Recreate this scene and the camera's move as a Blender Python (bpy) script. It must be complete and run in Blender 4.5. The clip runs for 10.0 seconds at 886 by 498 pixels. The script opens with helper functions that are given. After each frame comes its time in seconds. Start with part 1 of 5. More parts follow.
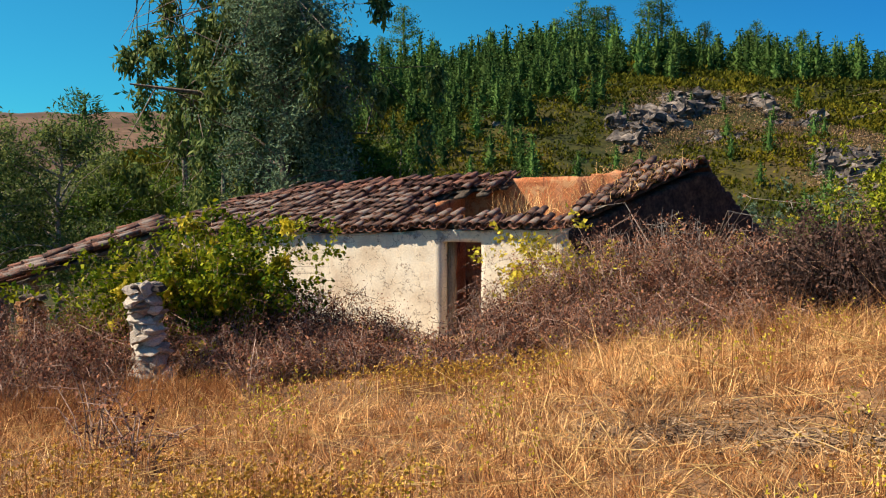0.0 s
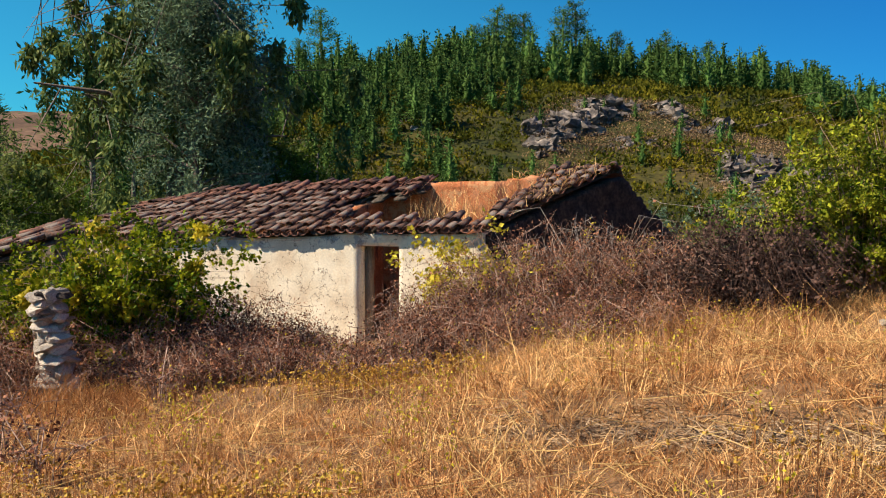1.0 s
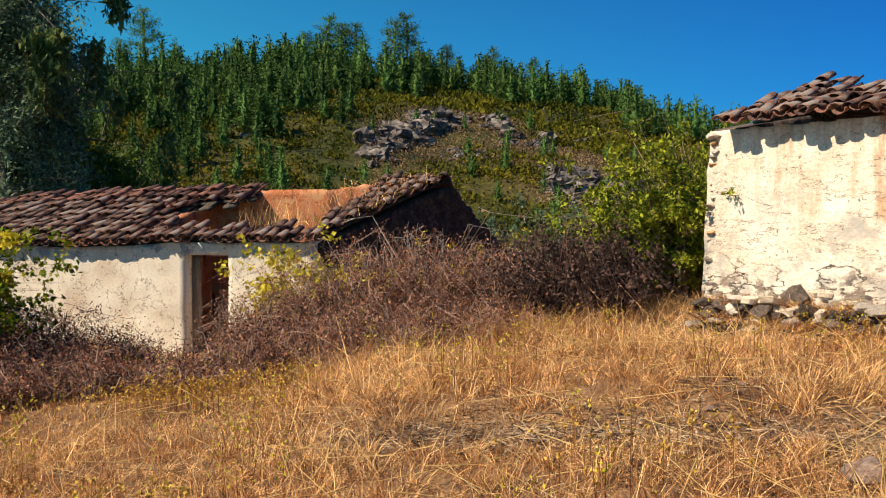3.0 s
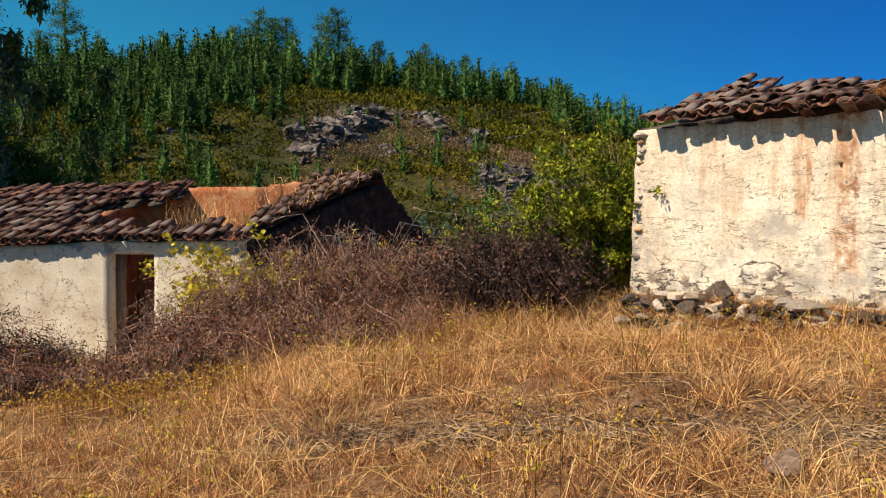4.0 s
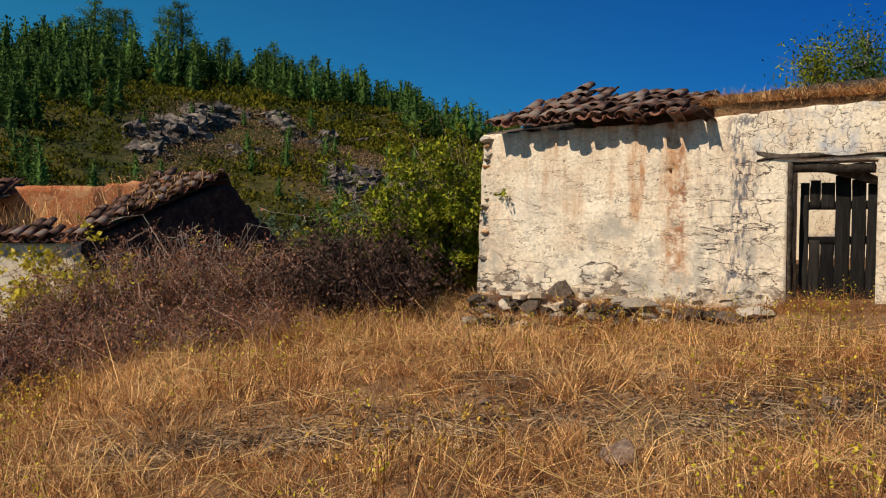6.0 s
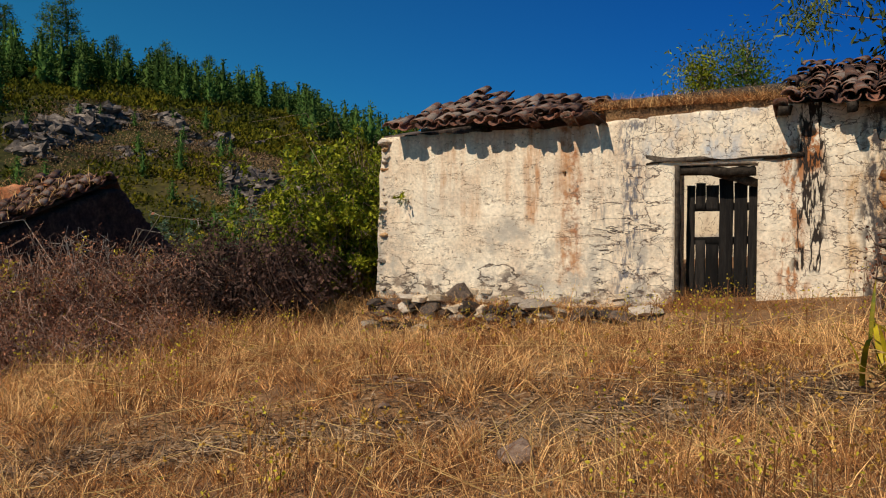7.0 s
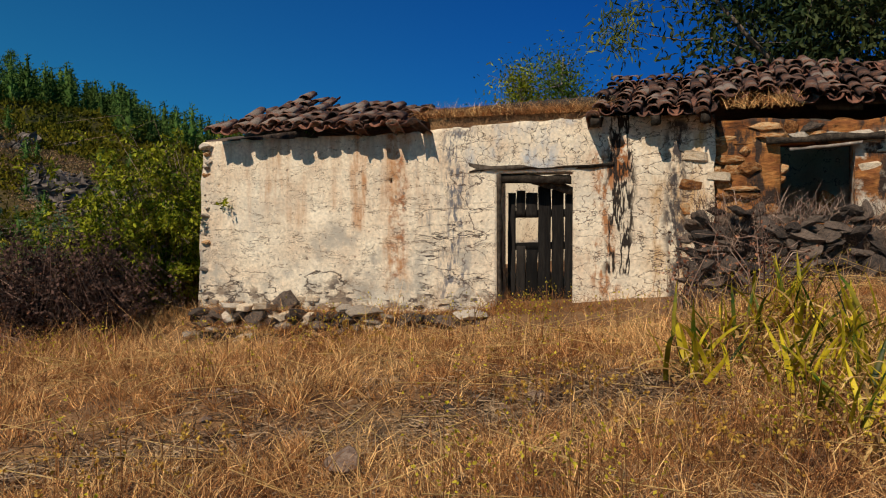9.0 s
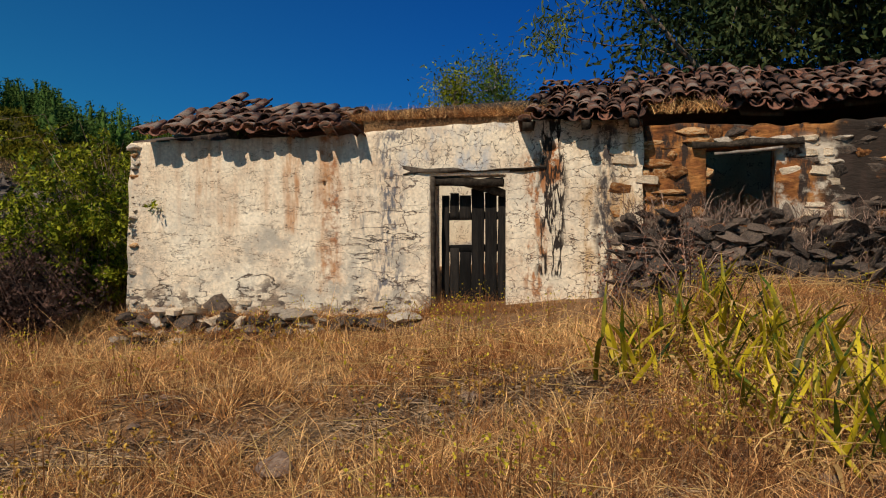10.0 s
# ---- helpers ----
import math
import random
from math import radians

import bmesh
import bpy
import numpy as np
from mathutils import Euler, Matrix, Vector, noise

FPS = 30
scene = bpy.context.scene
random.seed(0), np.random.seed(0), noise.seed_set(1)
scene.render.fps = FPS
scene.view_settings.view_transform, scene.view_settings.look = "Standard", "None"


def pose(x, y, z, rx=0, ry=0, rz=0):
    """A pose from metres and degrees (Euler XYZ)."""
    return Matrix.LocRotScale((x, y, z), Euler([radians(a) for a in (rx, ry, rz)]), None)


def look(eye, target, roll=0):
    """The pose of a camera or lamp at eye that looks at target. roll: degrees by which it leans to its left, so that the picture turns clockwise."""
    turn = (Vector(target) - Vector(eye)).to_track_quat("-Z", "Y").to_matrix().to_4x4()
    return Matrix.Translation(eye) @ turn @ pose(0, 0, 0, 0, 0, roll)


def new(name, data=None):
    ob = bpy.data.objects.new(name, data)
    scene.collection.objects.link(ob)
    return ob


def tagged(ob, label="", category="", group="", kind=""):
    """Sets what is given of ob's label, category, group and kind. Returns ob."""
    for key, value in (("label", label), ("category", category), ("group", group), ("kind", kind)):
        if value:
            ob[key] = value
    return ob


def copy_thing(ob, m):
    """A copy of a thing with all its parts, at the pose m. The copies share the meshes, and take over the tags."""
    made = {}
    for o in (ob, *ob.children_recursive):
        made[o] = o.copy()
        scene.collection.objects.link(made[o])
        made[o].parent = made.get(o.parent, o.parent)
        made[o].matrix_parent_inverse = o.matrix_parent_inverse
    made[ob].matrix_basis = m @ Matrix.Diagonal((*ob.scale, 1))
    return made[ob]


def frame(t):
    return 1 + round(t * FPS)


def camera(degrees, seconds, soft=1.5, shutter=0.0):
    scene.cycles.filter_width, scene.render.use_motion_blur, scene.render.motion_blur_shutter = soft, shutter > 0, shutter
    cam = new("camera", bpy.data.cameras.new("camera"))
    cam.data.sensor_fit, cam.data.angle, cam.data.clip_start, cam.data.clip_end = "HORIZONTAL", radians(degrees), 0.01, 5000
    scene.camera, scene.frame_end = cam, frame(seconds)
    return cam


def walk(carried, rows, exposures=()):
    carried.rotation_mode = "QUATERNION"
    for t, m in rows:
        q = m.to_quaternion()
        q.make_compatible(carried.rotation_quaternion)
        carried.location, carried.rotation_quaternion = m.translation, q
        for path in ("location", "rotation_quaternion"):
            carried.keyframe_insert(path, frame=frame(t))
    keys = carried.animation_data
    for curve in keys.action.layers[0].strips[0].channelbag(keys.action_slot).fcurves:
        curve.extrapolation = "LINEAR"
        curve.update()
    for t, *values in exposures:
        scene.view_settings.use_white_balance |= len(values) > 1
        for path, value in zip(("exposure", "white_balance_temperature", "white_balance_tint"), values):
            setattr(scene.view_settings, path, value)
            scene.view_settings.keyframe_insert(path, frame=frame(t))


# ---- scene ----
cam = camera(54.15, 10.0, soft=1.1)
PATH = (  # seconds, eye x y z, heading, tilt, roll
    (0.0, -0.041, 0.012, 1.588, -23.11, -2.97, -0.29),
    (0.5, -0.035, 0.014, 1.591, -20.32, -2.86, -0.25),
    (1.0, -0.032, 0.011, 1.593, -17.70, -2.73, -0.16),
    (1.5, -0.033, 0.005, 1.594, -15.70, -2.58, 0.06),
    (2.0, -0.038, -0.020, 1.602, -13.88, -2.36, 0.40),
    (2.5, -0.024, -0.009, 1.603, -10.86, -2.15, 0.43),
    (2.7, -0.022, -0.038, 1.582, -8.92, -2.07, 0.26),
    (3.8, -0.007, -0.014, 1.601, -3.17, -2.32, 0.11),
    (4.0, -0.006, -0.002, 1.600, -2.22, -2.34, 0.04),
    (4.5, 0.000, 0.000, 1.600, 0.00, -2.32, 0.05),
    (5.0, 0.003, -0.010, 1.602, 2.51, -2.23, 0.07),
    (6.3, 0.012, -0.007, 1.595, 9.45, -2.10, 0.17),
    (6.5, 0.028, 0.000, 1.598, 10.77, -2.03, 0.01),
    (7.0, 0.032, 0.002, 1.597, 14.23, -1.96, -0.03),
    (7.5, 0.037, -0.003, 1.594, 17.55, -1.81, -0.11),
    (8.0, 0.037, -0.003, 1.595, 20.56, -1.70, -0.10),
    (8.5, 0.050, -0.007, 1.601, 23.43, -1.69, -0.13),
    (9.0, 0.047, -0.009, 1.605, 25.54, -1.59, -0.18),
    (9.5, 0.054, -0.020, 1.608, 27.47, -1.50, -0.21),
    (10.0, 0.054, -0.028, 1.607, 29.83, -1.45, -0.22),
)


def heading(eye, az, tilt, roll):
    a, p = radians(az), radians(tilt)
    way = Vector((math.sin(a) * math.cos(p), math.cos(a) * math.cos(p), math.sin(p)))
    return look(eye, Vector(eye) + way * 10, roll)


walk(cam, [(t, heading((x, y, z), az, tilt, roll)) for t, x, y, z, az, tilt, roll in PATH],
     exposures=((0.0, 0.7), (2.5, 0.64), (4.5, 0.15), (6.5, -0.18), (10.0, -0.38)))

# ---- light ----
SUN_AZ, SUN_EL = 239.0, 46.0
world = bpy.data.worlds.new("sky")
scene.world = world
world.use_nodes = True
wn = world.node_tree
sky = wn.nodes.new("ShaderNodeTexSky")
sky.sky_type, sky.sun_disc = "NISHITA", False
sky.sun_elevation, sky.sun_rotation = radians(SUN_EL), radians(SUN_AZ)
sky.air_density, sky.dust_density, sky.ozone_density = 1.0, 0.2, 4.0
way_in, lean_w, ramp = wn.nodes.new("ShaderNodeTexCoord"), wn.nodes.new("ShaderNodeVectorMath"), wn.nodes.new("ShaderNodeMapRange")
lean_w.operation = "DOT_PRODUCT"
lean_w.inputs[1].default_value = (0.88, 0.3, 0.35)
ramp.inputs["From Min"].default_value, ramp.inputs["From Max"].default_value = -0.05, 0.9
tint, deepen = wn.nodes.new("ShaderNodeMix"), wn.nodes.new("ShaderNodeMix")
tint.data_type = deepen.data_type = "RGBA"
deepen.blend_type = "MULTIPLY"
deepen.inputs["Factor"].default_value = 1.0
tint.inputs["A"].default_value, tint.inputs["B"].default_value = (0.26, 1.5, 1.75, 1), (0.03, 0.48, 1.5, 1)
wn.links.new(way_in.outputs["Generated"], lean_w.inputs[0])
wn.links.new(lean_w.outputs["Value"], ramp.inputs[0])
wn.links.new(ramp.outputs[0], tint.inputs["Factor"])
wn.links.new(sky.outputs[0], deepen.inputs["A"])
wn.links.new(tint.outputs["Result"], deepen.inputs["B"])
wn.links.new(deepen.outputs["Result"], wn.nodes["Background"].inputs[0])
wn.nodes["Background"].inputs[1].default_value = 0.042
sun = new("sun", bpy.data.lights.new("sun", "SUN"))
sun.data.energy, sun.data.angle, sun.data.color = 5.0, radians(0.5), (1.0, 0.85, 0.66)
sa, se = radians(SUN_AZ), radians(SUN_EL)
sun.matrix_world = look((math.sin(sa) * math.cos(se) * 60, math.cos(sa) * math.cos(se) * 60, math.sin(se) * 60), (0, 0, 0))

# ---- materials ----
def mat(name, cols, scale=2.0, rough=0.9, bump=0.3, bscale=30.0, rnd=0.0, island=0.0, fine=0.35, leaf=0.0, spec=0.3, coord="Object", stretch=(1, 1, 1)):
    """Base colour from a coarse and a fine noise; rnd and island vary it piece by piece."""
    m = bpy.data.materials.new(name)
    m.use_nodes = True
    nt, n, k = m.node_tree, m.node_tree.nodes, m.node_tree.links.new
    b = n["Principled BSDF"]
    tc, mp = n.new("ShaderNodeTexCoord"), n.new("ShaderNodeMapping")
    mp.inputs["Scale"].default_value = stretch
    k(tc.outputs[coord], mp.inputs[0])
    t1, t2 = n.new("ShaderNodeTexNoise"), n.new("ShaderNodeTexNoise")
    t1.inputs["Scale"].default_value, t1.inputs["Detail"].default_value, t1.inputs["Roughness"].default_value = scale, 6, 0.62
    t2.inputs["Scale"].default_value, t2.inputs["Detail"].default_value = bscale, 5
    k(mp.outputs[0], t1.inputs[0]), k(mp.outputs[0], t2.inputs[0])
    rp = n.new("ShaderNodeValToRGB")
    el = rp.color_ramp.elements
    for i in range(len(cols) - 2):
        el.new(0.5)
    for i, c in enumerate(cols):
        el[i].position, el[i].color = 0.3 + 0.4 * i / max(1, len(cols) - 1), (*c, 1)
    k(t1.outputs[0], rp.inputs[0])
    val = n.new("ShaderNodeMapRange")
    val.inputs["From Min"].default_value, val.inputs["From Max"].default_value = 0.3, 0.7
    val.inputs["To Min"].default_value, val.inputs["To Max"].default_value = 1 - fine, 1 + fine
    k(t2.outputs[0], val.inputs[0])
    out = val.outputs[0]
    for amount, node, sock in ((rnd, "ShaderNodeObjectInfo", "Random"), (island, "ShaderNodeNewGeometry", "Random Per Island")):
        if amount:
            src, mr, mu = n.new(node), n.new("ShaderNodeMapRange"), n.new("ShaderNodeMath")
            mr.inputs["To Min"].default_value, mr.inputs["To Max"].default_value = 1 - amount, 1 + amount
            mu.operation = "MULTIPLY"
            k(src.outputs[sock], mr.inputs[0]), k(mr.outputs[0], mu.inputs[0]), k(out, mu.inputs[1])
            out = mu.outputs[0]
            hs = n.new("ShaderNodeMath")
            hs.operation = "MULTIPLY_ADD"
            hs.inputs[1].default_value, hs.inputs[2].default_value = 0.5 * amount, 0
            k(src.outputs[sock], hs.inputs[0])
            ad = n.new("ShaderNodeMath")
            k(t1.outputs[0], ad.inputs[0]), k(hs.outputs[0], ad.inputs[1]), k(ad.outputs[0], rp.inputs[0])
    hsv = n.new("ShaderNodeHueSaturation")
    k(out, hsv.inputs["Value"]), k(rp.outputs[0], hsv.inputs["Color"])
    k(hsv.outputs[0], b.inputs["Base Color"])
    b.inputs["Roughness"].default_value = rough
    b.inputs["Specular IOR Level"].default_value = spec
    if bump:
        bp = n.new("ShaderNodeBump")
        bp.inputs["Strength"].default_value, bp.inputs["Distance"].default_value = bump, 0.02
        k(t2.outputs[0], bp.inputs["Height"]), k(bp.outputs[0], b.inputs["Normal"])
    if leaf:
        tr, mx = n.new("ShaderNodeBsdfTranslucent"), n.new("ShaderNodeMixShader")
        mx.inputs[0].default_value = leaf
        k(hsv.outputs[0], tr.inputs[0]), k(b.outputs[0], mx.inputs[1]), k(tr.outputs[0], mx.inputs[2])
        k(mx.outputs[0], n["Material Output"].inputs[0])
    return m


def layer(m, mask_scale, lo, hi, col, kind="noise", stretch=(1, 1, 1), box=None, soft=0.06, shift=0.0, sink=0.0):
    """Lays a stain, crack, worn patch, plain tint or painted shade with a shape of its own over a material; box: where
    it lies, (x0, x1, z0, z1).
    """
    n, k = m.node_tree.nodes, m.node_tree.links.new
    b = n["Principled BSDF"]
    old = b.inputs["Base Color"].links[0].from_socket
    tc, mp = n.new("ShaderNodeTexCoord"), n.new("ShaderNodeMapping")
    mp.inputs["Scale"].default_value, mp.inputs["Location"].default_value = stretch, (shift, shift * 1.7, shift * 0.6)
    k(tc.outputs["Object"], mp.inputs[0])
    src = mp.outputs[0]
    if kind == "contour":
        t0, sb, t = n.new("ShaderNodeTexNoise"), n.new("ShaderNodeMath"), n.new("ShaderNodeMath")
        t0.inputs["Scale"].default_value, t0.inputs["Detail"].default_value, t0.inputs["Roughness"].default_value = mask_scale, 8, 0.6
        sb.operation, t.operation = "SUBTRACT", "ABSOLUTE"
        sb.inputs[1].default_value = 0.5
        k(src, t0.inputs[0]), k(t0.outputs[0], sb.inputs[0]), k(sb.outputs[0], t.inputs[0])
    elif kind == "crack":
        wob = n.new("ShaderNodeTexNoise")
        wob.inputs["Scale"].default_value, wob.inputs["Detail"].default_value = mask_scale * 1.5, 4
        vm = n.new("ShaderNodeVectorMath")
        vm.operation = "MULTIPLY_ADD"
        vm.inputs[1].default_value = (0.35, 0.35, 0.35)
        k(src, wob.inputs[0]), k(wob.outputs["Color"], vm.inputs[0]), k(src, vm.inputs[2])
        t = n.new("ShaderNodeTexVoronoi")
        t.feature = "DISTANCE_TO_EDGE"
        t.inputs["Scale"].default_value = mask_scale
        k(vm.outputs[0], t.inputs[0])
    else:
        t = n.new("ShaderNodeTexNoise")
        t.inputs["Scale"].default_value, t.inputs["Detail"].default_value, t.inputs["Roughness"].default_value = mask_scale, 7, 0.65
        k(src, t.inputs[0])
    mr = n.new("ShaderNodeMapRange")
    mr.interpolation_type = "SMOOTHSTEP"
    mr.inputs["From Min"].default_value, mr.inputs["From Max"].default_value = lo, hi
    k(t.outputs[0], mr.inputs[0])
    fac = mr.outputs[0]
    if box:
        sep = n.new("ShaderNodeSeparateXYZ")
        jit, jv = n.new("ShaderNodeTexNoise"), n.new("ShaderNodeVectorMath")
        jit.inputs["Scale"].default_value = 2.5
        jv.operation = "MULTIPLY_ADD"
        jv.inputs[1].default_value = (soft * 4, 0, soft * 6)
        k(tc.outputs["Object"], jit.inputs[0]), k(jit.outputs["Color"], jv.inputs[0]), k(tc.outputs["Object"], jv.inputs[2])
        k(jv.outputs[0], sep.inputs[0])
        off = (soft * 2, soft * 3)
        for axis, a0, a1, o in (("X", box[0], box[1], off[0]), ("Z", box[2], box[3], off[1])):
            for edge, sgn in ((a0, 1), (a1, -1)):
                e = n.new("ShaderNodeMapRange")
                e.interpolation_type = "SMOOTHSTEP"
                e.inputs["From Min"].default_value, e.inputs["From Max"].default_value = edge + o - sgn * soft, edge + o + sgn * soft
                mu = n.new("ShaderNodeMath")
                mu.operation = "MULTIPLY"
                k(sep.outputs[axis], e.inputs[0]), k(e.outputs[0], mu.inputs[0]), k(fac, mu.inputs[1])
                fac = mu.outputs[0]
    mx = n.new("ShaderNodeMix")
    mx.data_type = "RGBA"
    mx.inputs["B"].default_value = (*col, 1)
    k(fac, mx.inputs["Factor"]), k(old, mx.inputs["A"])
    k(mx.outputs["Result"], b.inputs["Base Color"])
    if sink and b.inputs["Normal"].links:
        height = b.inputs["Normal"].links[0].from_node.inputs["Height"]
        dig = n.new("ShaderNodeMath")
        dig.operation = "MULTIPLY_ADD"
        dig.inputs[1].default_value = -1.3 * sink
        k(fac, dig.inputs[0]), k(height.links[0].from_socket, dig.inputs[2]), k(dig.outputs[0], height)
    return m


SOIL = mat("dry_soil", [(0.11, 0.06, 0.034), (0.21, 0.115, 0.055), (0.34, 0.2, 0.09)], 1.8, 0.95, 1.0, 48, fine=0.55)
HILL = mat("hill_scrub", [(0.014, 0.022, 0.004), (0.034, 0.037, 0.005), (0.058, 0.05, 0.007), (0.085, 0.06, 0.02)], 0.12, 0.95, 1.0, 1.6, fine=0.5)
STRAW = mat("dry_straw", [(0.2, 0.072, 0.028), (0.5, 0.22, 0.075), (0.78, 0.49, 0.21)], 1.1, 0.8, 0, 9, island=0.55, leaf=0.2)
RUST = mat("rusty_weed", [(0.11, 0.042, 0.02), (0.27, 0.11, 0.04), (0.42, 0.2, 0.07)], 0.9, 0.9, 0, 9, island=0.35, leaf=0.25)
TILE = mat("old_clay_tile", [(0.018, 0.014, 0.014), (0.045, 0.03, 0.028), (0.1, 0.062, 0.052), (0.18, 0.08, 0.05), (0.17, 0.135, 0.115)], 6, 0.9, 0.5, 45, rnd=0.4, fine=0.45)
TILE_MASS = mat("old_clay_tile_bed", [(0.035, 0.026, 0.026), (0.1, 0.055, 0.045), (0.2, 0.09, 0.06)], 6, 0.92, 0.5, 45, island=0.4, fine=0.4)
STONE = mat("schist", [(0.022, 0.019, 0.018), (0.06, 0.047, 0.04), (0.15, 0.11, 0.085)], 5, 0.9, 0.7, 30, rnd=0.35, fine=0.4)
PALE_STONE = mat("pale_schist", [(0.2, 0.16, 0.13), (0.42, 0.35, 0.28), (0.55, 0.48, 0.4)], 6, 0.9, 0.7, 30, rnd=0.3, fine=0.35)
OCHRE_STONE = mat("mortared_stone", [(0.05, 0.025, 0.015), (0.19, 0.072, 0.024), (0.36, 0.15, 0.045), (0.46, 0.3, 0.16)], 3.5, 0.93, 0.7, 26, rnd=0.35, fine=0.35)
ROCK = mat("dark_rock", [(0.03, 0.027, 0.027), (0.12, 0.1, 0.09), (0.32, 0.26, 0.21)], 0.9, 0.9, 1.0, 3.5, fine=0.5)
WOOD = mat("weathered_wood", [(0.05, 0.04, 0.032), (0.12, 0.095, 0.075), (0.2, 0.16, 0.12)], 5, 0.85, 0.6, 30, stretch=(6, 6, 0.7), rnd=0.3)
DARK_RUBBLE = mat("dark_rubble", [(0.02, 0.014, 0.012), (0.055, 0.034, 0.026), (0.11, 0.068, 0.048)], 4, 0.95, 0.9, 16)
OLD_WOOD = mat("old_grey_timber", [(0.02, 0.016, 0.013), (0.05, 0.04, 0.032), (0.11, 0.088, 0.07)], 5, 0.9, 0.7, 30, stretch=(3, 3, 3), rnd=0.2, spec=0.1)
MUD = mat("rusty_mud_mortar", [(0.06, 0.03, 0.018), (0.22, 0.08, 0.026), (0.4, 0.17, 0.05), (0.5, 0.32, 0.16)], 3.0, 0.95, 0.8, 18, stretch=(0.7, 1, 1.6))
CLAY = mat("red_clay_plaster", [(0.30, 0.085, 0.03), (0.48, 0.17, 0.07), (0.55, 0.3, 0.17)], 1.6, 0.95, 0.5, 25)
PLASTER = mat("cream_plaster", [(0.66, 0.51, 0.37), (0.81, 0.69, 0.53), (0.86, 0.77, 0.62)], 1.4, 0.9, 0.5, 26, fine=0.2)
PLASTER_LOW = mat("cream_plaster_low", [(0.62, 0.5, 0.36), (0.76, 0.67, 0.52), (0.8, 0.73, 0.6)], 1.2, 0.9, 0.3, 26, fine=0.1)
BARK = mat("bark", [(0.07, 0.05, 0.04), (0.17, 0.13, 0.1), (0.3, 0.25, 0.2)], 3, 0.9, 0.8, 18, stretch=(3, 3, 0.6))
LIMED = mat("limewashed_stone", [(0.4, 0.27, 0.16), (0.66, 0.52, 0.37), (0.76, 0.65, 0.5)], 5, 0.92, 0.7, 24, rnd=0.22, fine=0.25)
SOOTY = mat("stained_limewash", [(0.05, 0.045, 0.045), (0.16, 0.14, 0.13), (0.5, 0.43, 0.35)], 7, 0.92, 0.7, 24, rnd=0.3, fine=0.3)
LITTER = mat("dead_stems", [(0.06, 0.036, 0.024), (0.17, 0.1, 0.06), (0.36, 0.25, 0.15)], 2, 0.9, 0, 20, island=0.5)
PALE_BARK = mat("pale_bark", [(0.16, 0.13, 0.11), (0.32, 0.27, 0.23), (0.42, 0.37, 0.32)], 2, 0.85, 0.5, 14, stretch=(3, 3, 0.6))
TWIG = mat("dry_twig", [(0.05, 0.028, 0.021), (0.14, 0.077, 0.056), (0.38, 0.26, 0.2)], 2, 0.9, 0, 20, island=0.45)
PINE = mat("pine_needles", [(0.024, 0.066, 0.017), (0.054, 0.122, 0.026), (0.105, 0.175, 0.04)], 0.35, 0.7, 0, 3, island=0.4, rnd=0.3, spec=0.08, leaf=0.2)
EUCA = mat("eucalyptus_leaves", [(0.04, 0.085, 0.028), (0.09, 0.15, 0.045), (0.2, 0.23, 0.065)], 0.6, 0.55, 0, 4, island=0.4, spec=0.08, leaf=0.38)
WATTLE = mat("grey_green_leaves", [(0.06, 0.11, 0.065), (0.11, 0.17, 0.1), (0.2, 0.28, 0.16)], 0.6, 0.7, 0, 4, island=0.35, spec=0.08, leaf=0.4)
GREEN = mat("broad_green_leaves", [(0.03, 0.07, 0.01), (0.06, 0.12, 0.018), (0.12, 0.17, 0.02)], 0.7, 0.6, 0, 5, island=0.4, spec=0.08, leaf=0.25)
VINE = mat("vine_leaves", [(0.02, 0.068, 0.005), (0.075, 0.145, 0.008), (0.25, 0.26, 0.01)], 1.8, 0.5, 0, 5, island=0.5, spec=0.08, leaf=0.3)
YELLOW = mat("yellow_leaves", [(0.3, 0.28, 0.015), (0.5, 0.42, 0.02), (0.62, 0.5, 0.05)], 2.5, 0.6, 0, 8, island=0.3, leaf=0.35)
WILLOW = mat("willow_leaves", [(0.03, 0.062, 0.008), (0.08, 0.13, 0.01), (0.27, 0.28, 0.02)], 1.3, 0.6, 0, 6, island=0.5, spec=0.08, leaf=0.22)
BROWN_LEAF = mat("withered_leaves", [(0.035, 0.014, 0.012), (0.145, 0.054, 0.034), (0.36, 0.17, 0.1)], 1.5, 0.85, 0, 7, island=0.5, spec=0.08, leaf=0.2)
SCRUB = mat("olive_scrub", [(0.03, 0.046, 0.007), (0.075, 0.08, 0.008), (0.15, 0.125, 0.009)], 0.12, 0.85, 0, 2, island=0.28, spec=0.08, leaf=0.2)
IRIS = mat("iris_blades", [(0.01, 0.065, 0.018), (0.05, 0.13, 0.01), (0.42, 0.33, 0.015)], 5.0, 0.5, 0, 9, rnd=0.75, leaf=0.3)
IRIS_DRY = mat("withered_iris_blades", [(0.26, 0.13, 0.04), (0.48, 0.29, 0.1), (0.62, 0.44, 0.18)], 2.0, 0.8, 0, 6, rnd=0.4, leaf=0.3)

# ---- mesh helpers ----
rng = np.random.default_rng(7)


